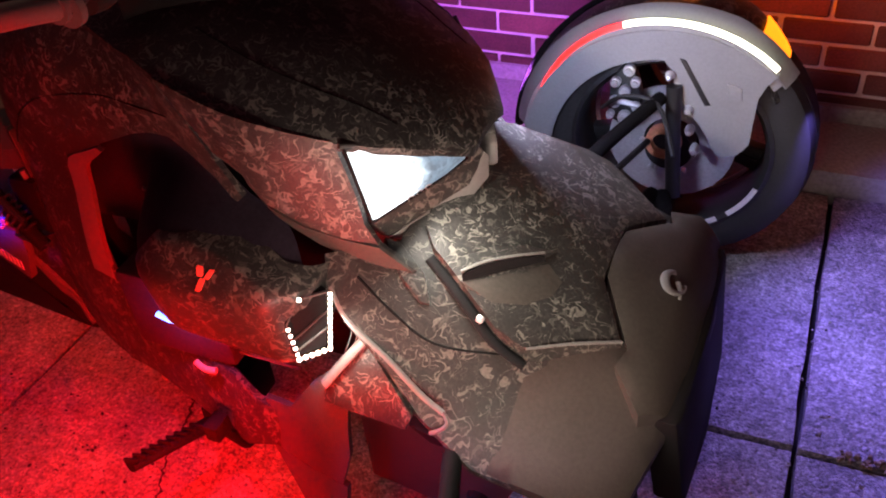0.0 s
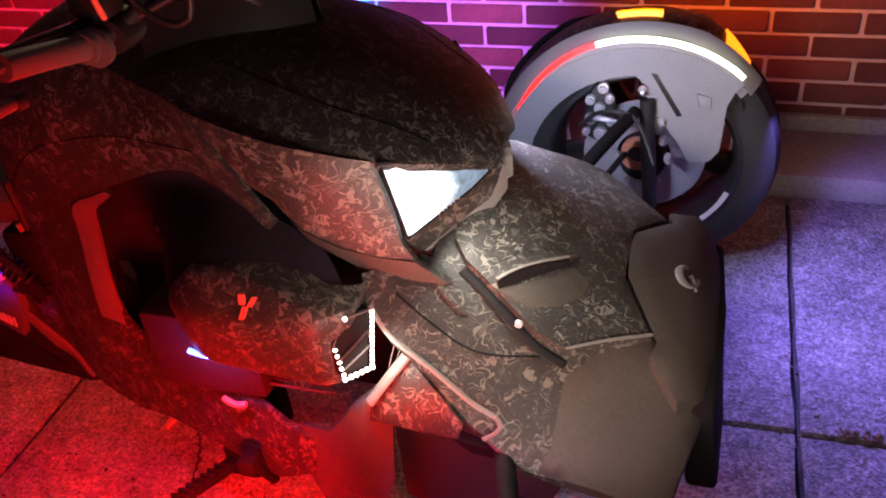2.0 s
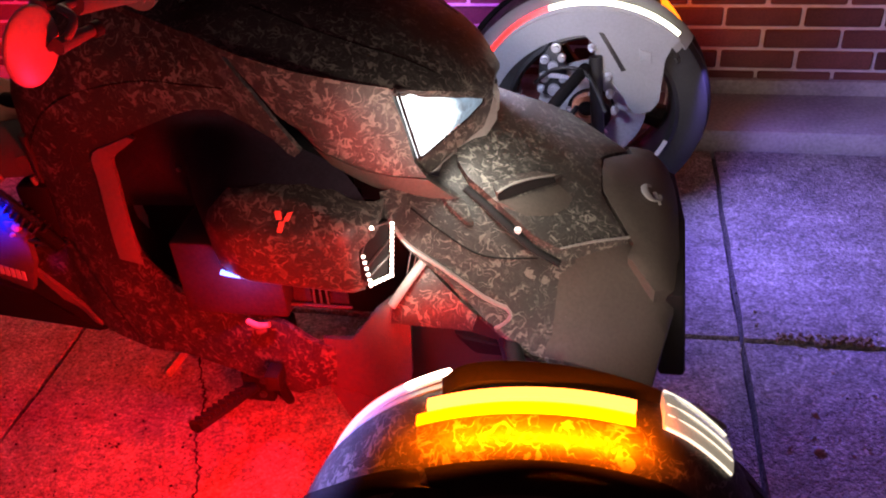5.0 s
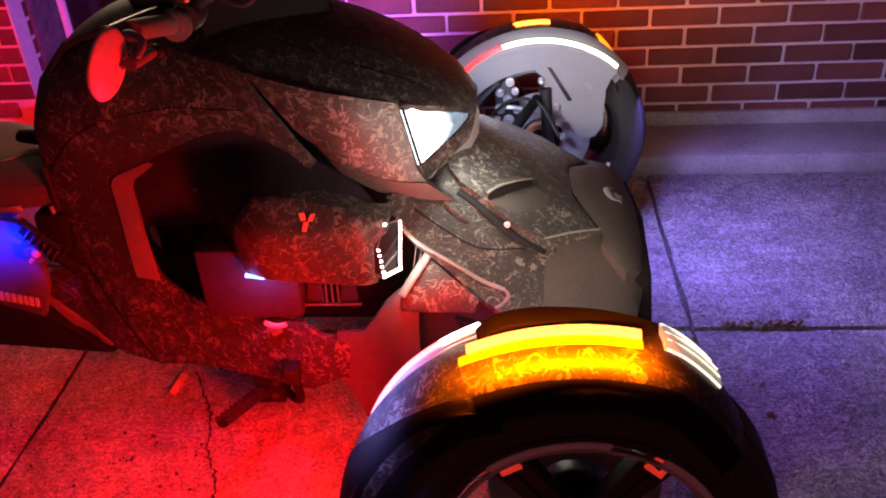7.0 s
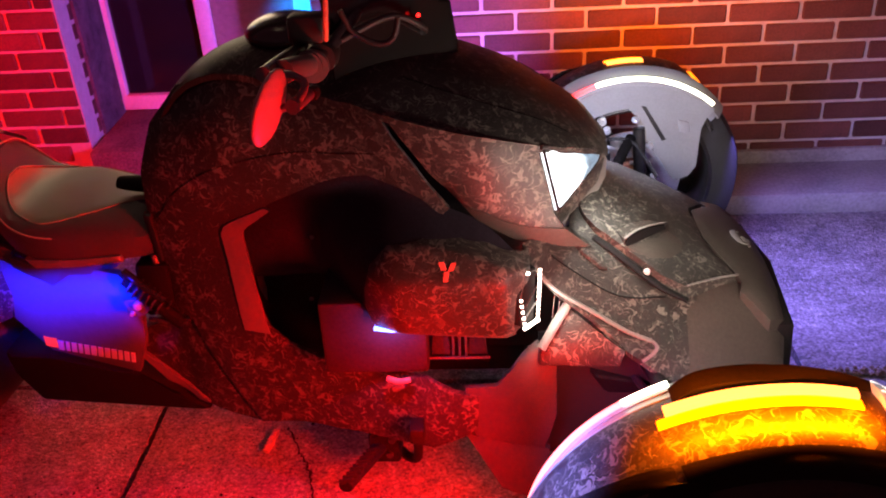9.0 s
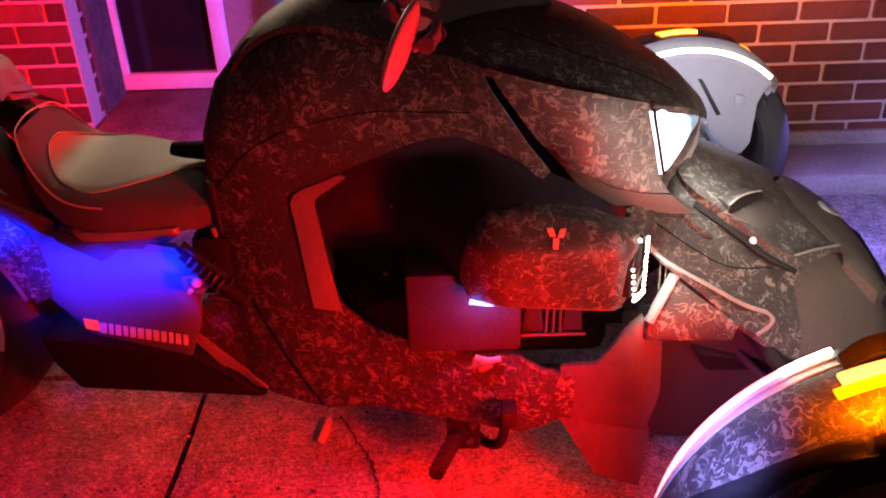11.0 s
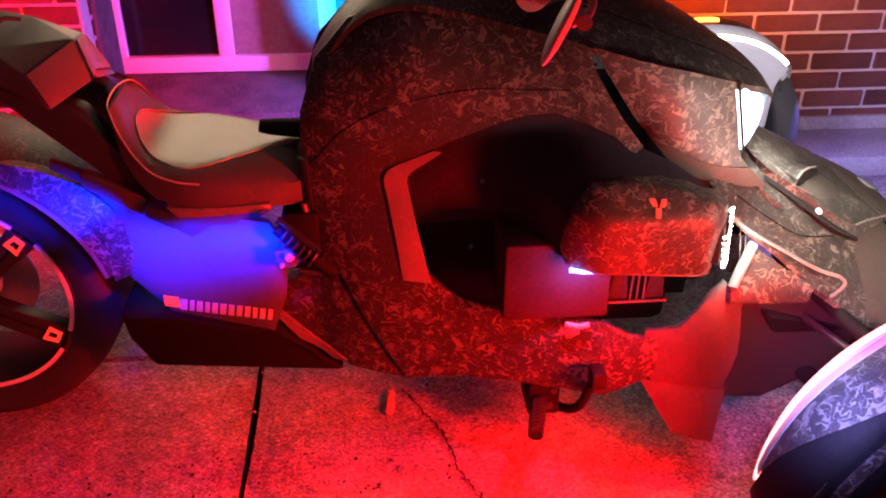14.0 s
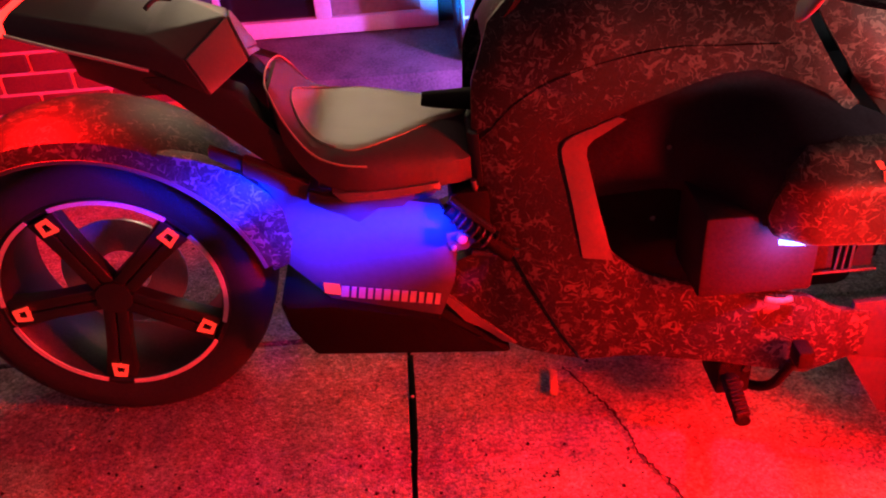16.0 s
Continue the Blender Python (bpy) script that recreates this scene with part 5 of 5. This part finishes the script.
    tube("coil", [a.lerp(b, i / 48) + u * (.0185 * math.cos(i * .80)) + v * (.0185 * math.sin(i * .80)) for i in range(49)], .0024, STEEL, shock, "steel coil", seg=6, smooth_line=False)
    tube("link_rod", [(-1.222, .897, .508), (-1.19, .888, .482), (-1.15, .884, .448)], .0075, GLOSS, trike, "black glossy link rod")
    plate = slab_of("pivot_plate", [(-1.232, .886, .449), (-1.204, .886, .452), (-1.182, .886, .430), (-1.198, .886, .413), (-1.228, .886, .411)], (0, .008, 0), COVER, trike, "pale pivot plate", bevel=.002)
    lathe("pivot_bolt", [(.001, -.008), (.008, -.007), (.010, 0), (.001, 0)], (-1.205, .886, .438), ALLOY, plate, "bright pivot bolt", 12)
    lathe("pivot_bolt", [(.001, -.006), (.004, -.006), (.005, 0), (.001, 0)], (-1.220, .886, .420), ALLOY, plate, seg=10)
    tube("shift_rod", [(-1.19, .885, .408), (-1.15, .884, .402), (-1.11, .886, .404)], .0045, STEEL, trike, "steel shift rod")
    # shock and struts
    slab_of("strut_sleeve", [(-1.552, .935, .590), (-1.449, .935, .536), (-1.460, .935, .504), (-1.557, .935, .563)], (0, .03, 0), RACK, trike, "dark satin strut sleeve", bevel=.004)
    slab_of("strut", [(-1.605, .945, .612), (-1.548, .94, .586), (-1.555, .94, .566), (-1.608, .945, .594)], (0, .02, 0), BLACK, trike, "black rear strut", bevel=.004)


rear_end()


# ---- seat, rack, bars ----
seat_mid = lerp_table([(-1.508, .694), (-1.496, .686), (-1.482, .662), (-1.46, .628), (-1.43, .607), (-1.38, .598), (-1.30, .598), (-1.18, .604)])


seat_flat = lerp_table([(-1.52, .13), (-1.45, .13), (-1.40, .137), (-1.369, .138), (-1.32, .117), (-1.26, .078), (-1.20, .040), (-1.17, .03)])


seat_fall = lerp_table([(-1.42, 1.15), (-1.36, 1.05), (-1.30, .78), (-1.235, .58), (-1.18, .52)])


def seat_z(x, y):
    """Flat across the pad, then falling steeply to the sides."""
    v = abs(y - YC) - seat_flat(x)
    return seat_mid(x) - seat_fall(x) * .5 * (v + math.sqrt(v * v + .0001))


def seat_and_rack():
    half = lerp_table([(-1.508, .05), (-1.496, .088), (-1.482, .110), (-1.44, .135), (-1.40, .150), (-1.34, .150), (-1.26, .132), (-1.18, .11)])
    xs = [-1.506, -1.496, -1.482, -1.46, -1.43, -1.39, -1.35, -1.30, -1.24, -1.18]
    ring = [(x, YC - half(x)) for x in xs] + [(x, YC + half(x)) for x in reversed(xs)]
    seat = panel("seat", ring, seat_z, LEATHER_DARK, trike, "black vinyl saddle with a beige pad and cream piping", top=True, t=.05, step=.016, edge=.008)
    pad_x = [-1.470, -1.455, -1.43, -1.40, -1.37, -1.34, -1.30, -1.24, -1.185]
    pad_half = lerp_table([(-1.470, .03), (-1.455, .072), (-1.43, .105), (-1.40, .123), (-1.369, .130), (-1.32, .108), (-1.26, .070), (-1.20, .034), (-1.185, .030)])
    panel("seat_pad", [(x, YC - pad_half(x)) for x in pad_x] + [(x, YC + pad_half(x)) for x in reversed(pad_x)], lambda a, b: seat_z(a, b) + .0025, LEATHER, seat, "beige vinyl pad", top=True, t=.008, step=.009, edge=.0015, smooth_line=True)
    rim_line = [(x, YC - half(x) * .985, seat_z(x, YC - half(x)) - .003) for x in xs[:7]]
    tube("piping", list(reversed(rim_line)) + [(-1.509, YC, .694)] + [(x, 2 * YC - y, z) for x, y, z in rim_line], .0017, PIPING, seat)
    tube("piping", [(x, YC - pad_half(x), seat_z(x, YC - pad_half(x)) + .003) for x in reversed(pad_x[:4])] + [(-1.472, YC, seat_z(-1.472, YC) + .004)] + [(x, YC + pad_half(x), seat_z(x, YC + pad_half(x)) + .003) for x in pad_x[:4]], .0015, PIPING, seat)
    slab_of("seat_skirt", [P(-1.43, .12, .56), P(-1.20, .10, .565), P(-1.19, .10, .50), P(-1.24, .10, .505), P(-1.39, .115, .512), P(-1.44, .125, .52)], (0, .2, 0), LEATHER_DARK, trike, "black seat skirt", bevel=.010)
    rail = lerp_table([(-1.46, .140), (-1.412, .156), (-1.36, .157), (-1.30, .150), (-1.236, .136)])
    panel("skirt_flap", [(-1.452, .527), (-1.37, .514), (-1.236, .510), (-1.25, .498), (-1.30, .489), (-1.34, .492), (-1.375, .470), (-1.40, .486), (-1.455, .506)], lambda a, b: rail(a) - .006, RACK, trike, "dark ragged flap under the seat", t=.012, step=.012)
    panel("side_rail", [(-1.412, .533), (-1.32, .5275), (-1.236, .524), (-1.233, .510), (-1.32, .511), (-1.395, .514)], lambda a, b: rail(a), LIP, trike, "grey rail under the seat", t=.03, step=.010, edge=.003)
    for s in (1, -1):
        beam = [P(x, w, z, s) for x, w, z in ((-1.70, .10, .735), (-1.62, .10, .735), (-1.535, .09, .690), (-1.507, .105, .622), (-1.402, .115, .542), (-1.40, .115, .51), (-1.445, .115, .505), (-1.528, .105, .585), (-1.63, .10, .68))]
        slab_of("sub_frame", beam, (0, s * .05, 0), BLACK, trike, "black curved sub-frame", bevel=.012)
    tube("grab_lever", [(-1.15, 1.03, .625), (-1.195, 1.034, .624), (-1.235, 1.036, .626), (-1.254, 1.037, .628)], lambda k: .026 - .011 * k, DARK, trike, "black lever before the seat", flat=.75)
    slab_of("knee_pad", [P(-1.185, .11, .60), P(-1.165, .12, .60), P(-1.16, .12, .47), P(-1.18, .105, .48)], (0, .1, 0), BLACK, trike, bevel=.006)
    tube("pad_tip", [P(-1.178, .118, .515), P(-1.172, .118, .485)], .0055, GREY, trike, "grey tip")
    # tail rack: a flat lid with a faceted prow
    A, D, C, B = (-1.581, .938, .703), (-1.609, .939, .766), (-1.556, 1.051, .793), (-1.524, 1.007, .730)
    F, E, G = (-1.542, 1.075, .727), (-1.536, 1.167, .697), (-1.580, 1.180, .765)
    flank_ = [(-1.66, .945, .750), (-1.79, .945, .795), (-1.866, .958, .818), (-1.872, .972, .832), (-1.858, .980, .846), (-1.75, .962, .826), (-1.66, .958, .803)]
    verts = [A, D, C, B, F, E, G] + flank_ + [(x, 2.12 - y, z) for x, y, z in flank_]
    faces = [(1, 2, 3, 0), (2, 6, 5, 4, 3), (0, 7, 8, 9, 10, 11, 12, 13, 1), (6, 20, 19, 18, 17, 16, 15, 14, 5), (9, 10, 17, 16), (10, 11, 18, 17),
             (1, 13, 2), (13, 20, 2), (20, 6, 2), (13, 12, 19, 20), (12, 11, 18, 19), (0, 3, 4, 5, 14, 7), (7, 14, 15, 8), (8, 15, 16, 9)]
    bm = bmesh.new()
    bv = [bm.verts.new(v) for v in verts]
    for q in faces:
        bm.faces.new([bv[i] for i in q])
    bmesh.ops.recalc_face_normals(bm, faces=bm.faces)
    bmesh.ops.bevel(bm, geom=list(bm.edges), offset=.004, segments=2, profile=.5, affect="EDGES", clamp_overlap=True)
    rack = part("tail_rack", bm, RACK, trike, "black faceted tail rack")

    def face_plate(ring, d, k):
        mid = sum((Vector(q) for q in ring), Vector()) / len(ring)
        slab_of("end_face", [mid.lerp(Vector(q), k) + Vector(d) for q in ring], Vector(d) * -.8, END, rack, "plain grey end face", bevel=.002)
    face_plate([D, C, B, A], (.0028, -.0035, .0008), .93)
    face_plate([C, G, E, F, B], (.0045, .0012, .001), .90)
    slab_of("prow_lip", [F, E, (-1.530, 1.170, .688), (-1.536, 1.080, .712)], (-.012, 0, 0), END, rack, "grey lower lip", bevel=.002)
    slab_of("strap", [(-1.540, 1.160, .700), (-1.504, 1.184, .674), (-1.502, 1.196, .662), (-1.545, 1.185, .685)], (-.012, .004, -.006), END, trike, "short grey strap to the seat", bevel=.002)
    tube("lid_trim", [(-1.664, .941, .752), (-1.73, .941, .776), (-1.79, .941, .797), (-1.866, .953, .820)], .0030, TRIM, rack, "thin silver trim line")
    tube("lid_hook", [(-1.67, 1.02, .822), (-1.655, 1.035, .832), (-1.635, 1.05, .826)], .004, BLACK, rack, "small black hook on the lid")
    slab_of("tail_bracket", [(-1.652, .965, .742), (-1.79, .965, .788), (-1.78, .965, .742), (-1.70, .965, .700), (-1.63, .965, .70)], (0, .19, 0), RACK, trike, "dark bracket under the tail rack", bevel=.005)
    box("tail_lamp", (-1.895, YC - .08, .806), (-1.868, YC + .08, .836), LED_RED, trike, "lit red tail lamp", bevel=.006)


seat_and_rack()


def handlebar():
    bar = empty("handlebar", (-.80, YC, .92), "", "")
    bar.parent = trike
    bar.matrix_parent_inverse = trike.matrix_world.inverted()
    for k in ("label", "category"):
        if k in bar:
            del bar[k]
    for s in (1, -1):
        tube("bar", [P(-.72, .02, .97, s), P(-.735, .10, .965, s), P(-.775, .17, .925, s), P(-.803, .24, .914, s), P(-.811, .36, .944, s)], .011, STEEL, bar)
        tube("grip", [P(-.802, .22, .911, s), P(-.808, .29, .929, s), P(-.812, .362, .946, s)], .017, GREY, bar, "smooth grey grip")
        lathe("grip_collar", [(.012, -.006), (.026, -.006), (.026, .006), (.012, .006)], P(-.800, .215, .906, s), GREY, bar, seg=20)
        lathe("switch_box", [(.001, -.028), (.024, -.026), (.027, 0), (.024, .026), (.001, .028)], P(-.79, .17, .912, s), BLACK, bar, seg=20)
        lathe("grip_collar", [(.012, -.004), (.022, -.004), (.022, .004), (.012, .004)], P(-.803, .232, .913, s), GREY, bar, seg=20)
        rod = tube("guard_rod", [P(-.824, .185, .926, s), P(-.826, .30, .944, s), P(-.824, .418, .962, s)], .0095, GLOSS, bar, "dark glossy rod above the grip")
        tube("rod_ring", [P(-.824, .414, .9614, s), P(-.824, .421, .9625, s)], .0105, GREY, rod, "pale end ring")
        lo, hi = sorted((P(0, .155, 0, s)[1], P(0, .20, 0, s)[1]))
        box("switch_block", (-.838, lo, .935), (-.778, hi, .980), BLACK, bar, "black switch block", bevel=.009)
        # bar-end mirror: a flat egg on a forked stalk
        bm = bmesh.new()
        bmesh.ops.create_uvsphere(bm, u_segments=24, v_segments=14, radius=1)
        bmesh.ops.scale(bm, vec=(.010, .042, .062), verts=bm.verts)
        turn = Euler((radians(s * 14), radians(22), radians(s * -16))).to_matrix().to_4x4()
        bmesh.ops.transform(bm, matrix=Matrix.Translation(P(-.808, .475, .934, s)) @ turn, verts=bm.verts)
        part("mirror", bm, MIRROR, bar, "pale grey egg-shaped bar-end mirror", smooth=80)
        tube("mirror_stalk", [P(-.812, .362, .946, s), P(-.806, .40, .954, s), P(-.785, .425, .962, s), P(-.765, .44, .955, s), P(-.772, .455, .938, s), P(-.795, .462, .928, s)], .0055, GREY, bar)
        tube("mirror_clamp", [P(-.779, .468, .932, s), P(-.772, .432, .930, s), P(-.766, .402, .928, s)], lambda k: .0105 - .003 * k, GREY, bar, smooth_line=False)
        tube("clamp_ring", [P(-.767, .408, .928, s), P(-.764, .396, .927, s)], .0105, BLACK, bar, seg=14)
        tube("cable", [P(-.752, .19, .985, s), P(-.735, .187, .95, s), P(-.697, .184, .928, s), P(-.672, .18, .938, s), P(-.664, .178, .968, s)], .0048, BLACK, bar, "hanging cable loop")
        tube("cable", [P(-.775, .21, .945, s), P(-.769, .225, .98, s), P(-.765, .22, 1.03, s)], .0042, COPPER, bar, "bronze cable")
        tube("cable", [P(-.76, .16, .93, s), P(-.68, .12, .955, s), P(-.63, .08, .92, s), P(-.66, .03, .90, s)], .0055, BLACK, bar)
    box("display", (-.80, YC - .09, .945), (-.76, YC + .09, 1.03), GLOSS, bar, "smoked display", bevel=.015)
    bm = bmesh.new()
    bmesh.ops.create_uvsphere(bm, u_segments=28, v_segments=14, radius=1)
    bmesh.ops.scale(bm, vec=(.078, .078, .034), verts=bm.verts)
    bmesh.ops.transform(bm, matrix=Matrix.Translation((-.882, YC, .904)), verts=bm.verts)
    part("tank_lid", bm, GLOSS, trike, "smoked glossy tank lid", smooth=80)
    # smoked screen, swept back from its foot on the crest of the cowl
    for s in (1, -1):
        lower, upper = [], []
        for k in range(9):
            x, w = -.578 - .20 * (k / 8) ** 1.1, .012 + .14 * (k / 8) ** .8
            foot = cowl_z(x, YC - w)
            lower.append(Vector(P(x, w, foot - .006, s)))
            upper.append(Vector(P(x - .012, w * .9, foot + .085 + .05 * k / 8, s)))
        inner = Vector((-.003, s * .003, 0))
        verts = lower + upper + [v + inner for v in lower] + [v + inner for v in upper]
        faces = []
        for k in range(8):
            faces += [(k, k + 1, 10 + k, 9 + k), (18 + k, 27 + k, 28 + k, 19 + k), (9 + k, 10 + k, 28 + k, 27 + k), (k, 18 + k, 19 + k, k + 1)]
        faces += [(0, 9, 27, 18), (8, 26, 35, 17)]
        mesh_part("screen", verts, faces, SMOKE_SCREEN, bar, "smoked wind deflector")
    lathe("dash_lamp", [(.0005, -.003), (.003, -.002), (.0035, .002), (.0005, .002)], (-.640, .976, .945), LED_RED, bar, "small red dash lamp", 10)


handlebar()


def foot_peg(s):
    def span(name, p, q, parent, label="", bevel=.006):
        a, b = P(*p, s), P(*q, s)
        return box(name, [min(u, v) for u, v in zip(a, b)], [max(u, v) for u, v in zip(a, b)], DARK, parent, label, bevel=bevel)
    hold = span("foot_peg", (-.775, .19, .125), (-.715, .275, .195), trike, "black folding foot peg under the body")
    span("hanger", (-.765, .16, .17), (-.69, .25, .26), hold)
    a, b = Vector(P(-.752, .262, .160, s)), Vector(P(-.792, .430, .217, s))
    tube("peg", [a, b], lambda k: .016 - .003 * k, DARK, hold, flat=.75)
    for k in range(9):
        q = a.lerp(b, .25 + .09 * k)
        bm = bmesh.new()
        bmesh.ops.create_cube(bm, size=1)
        bmesh.ops.scale(bm, vec=(.026, .006, .010), verts=bm.verts)
        bmesh.ops.bevel(bm, geom=list(bm.edges), offset=.0015, segments=1, affect="EDGES")
        bmesh.ops.transform(bm, matrix=Matrix.Translation(q + Vector((0, 0, .011))) @ Euler((0, 0, radians(s * 14))).to_matrix().to_4x4(), verts=bm.verts)
        part("peg_rib", bm, DARK, hold)
    tube("pedal_arm", [P(-.735, .235, .145, s), P(-.705, .25, .120, s), P(-.680, .285, .150, s), P(-.672, .325, .235, s)], .009, DARK, hold, "black curved pedal arm")
    span("pedal_pad", (-.682, .322, .248), (-.655, .36, .282), hold, "black rubber pedal pad", .004)
    for x, z in ((-.752, .165), (-.728, .185), (-.735, .148)):
        lathe("pivot_bolt", [(.001, -s * .006), (.007, -s * .006), (.008, s * .004), (.001, s * .004)], P(x, .274, z, s), BLACK, hold, seg=10)


for s_ in (1, -1):
    foot_peg(s_)


# ---- loose things on the ground ----
stick = slab_of("wood_chip", [(-1.045, .945, .004), (-1.03, .94, .004), (-1.02, 1.01, .004), (-1.036, 1.016, .004)], (0, 0, .012), material("pale_wood", (0.42, 0.30, 0.20), 0.8, vary=.3, scale=60), None)
tagged(stick, "pale splinter of wood lying on the pavement", "wood chip")
random.seed(12)
cv, cf = [], []
line = curve([(-1.005, 1.03, 0), (-.965, .95, 0), (-.94, .91, 0), (-.915, .83, 0), (-.905, .77, 0), (-.868, .70, 0), (-.85, .60, 0), (-.865, .45, 0), (-.83, .30, 0)], 10, False)
for i, p in enumerate(line):
    d = (line[min(i + 1, len(line) - 1)] - line[max(i - 1, 0)]).normalized()
    nrm, w, j = Vector((-d.y, d.x, 0)), random.uniform(.0012, .0038), random.uniform(-.004, .004)
    cv += [p + nrm * (j - w) + Vector((0, 0, .0035)), p + nrm * (j + w) + Vector((0, 0, .0035))]
for i in range(len(line) - 1):
    cf.append((2 * i, 2 * i + 1, 2 * i + 3, 2 * i + 2))
tagged(mesh_part("crack", cv, cf, DIRT), "wandering dark crack across a pavement slab", "crack", kind="structure")
def scatter(count, x0, x1, y0, y1, sizes):
    """Small three-sided stones strewn over a stretch of pavement."""
    pv, pf = [], []
    for i in range(count):
        x, y = random.uniform(x0, x1), random.uniform(y0, y1)
        r, a0 = random.choice(sizes) * random.uniform(.7, 1.3), random.uniform(0, 6.28)
        o = len(pv)
        pv += [(x + r * math.cos(a0 + b) * k, y + r * math.sin(a0 + b), .0005) for b, k in ((0, 1.2), (1.6, .9), (3.1, 1.2), (4.7, .9))]
        pv += [(x + r * math.cos(a0 + b) * .55 * k, y + r * math.sin(a0 + b) * .6, .0005 + r * .9) for b, k in ((0, 1.2), (1.6, .9), (3.1, 1.2), (4.7, .9))]
        pf += [(o + k, o + (k + 1) % 4, o + 4 + (k + 1) % 4, o + 4 + k) for k in range(4)] + [(o + 4, o + 5, o + 6, o + 7), (o + 3, o + 2, o + 1, o)]
    return pv, pf


pv, pf = scatter(700, -2.4, 1.4, -.3, 2.0, (.0012, .0016, .002, .003))
tagged(mesh_part("grit", pv, pf, DIRT, smooth=10), "dark grit scattered on the pavement", "grit", kind="stuff")

pv, pf = scatter(3600, -2.3, 1.2, -.2, 1.9, (.0014, .002, .0026, .0034, .0042))
tagged(mesh_part("gravel", pv, pf, PLINTH, smooth=10), "pale gravel crumbs scattered on the pavement", "gravel", kind="stuff")
# crumbs and dry bits in the slab joint, and a few single stones
pv, pf = scatter(90, .27, .47, 1.195, 1.225, (.003, .005, .007))
tagged(mesh_part("joint_debris", pv, pf, material("dry_leaf_bits", (0.16, 0.11, 0.06), 0.9, vary=.5, scale=80), smooth=10), "dry brown leaf bits caught in a slab joint", "debris", kind="stuff")


def pebble(x, y, r, turn):
    bm = bmesh.new()
    bmesh.ops.create_icosphere(bm, subdivisions=2, radius=1)
    for v in bm.verts:
        v.co *= 1 + .25 * noise.noise(v.co * 1.7 + Vector((x, y, 0)) * 9)
    bmesh.ops.scale(bm, vec=(r * 1.3, r, r * .7), verts=bm.verts)
    bmesh.ops.transform(bm, matrix=Matrix.Translation((x, y, r * .55)) @ Matrix.Rotation(turn, 4, "Z"), verts=bm.verts)
    tagged(part("pebble", bm, PLINTH, None, smooth=80), "small grey pebble lying on the pavement", "pebble", group="pebbles on the pavement")


for x, y, r, turn in ((.308, .893, .008, .4), (.315, .989, .006, 1.2), (-1.62, .42, .007, .3), (-1.30, .36, .006, 2.0), (-1.78, .33, .009, .9), (.52, 1.06, .006, 1.7)):
    pebble(x, y, r, turn)

pv, pf = scatter(700, -2.3, -.9, -.1, .85, (.0014, .002, .0028, .0036))
tagged(mesh_part("dark_crumbs", pv, pf, DIRT, smooth=10), "dark crumbs strewn over the weathered pavement", "crumbs", kind="stuff")
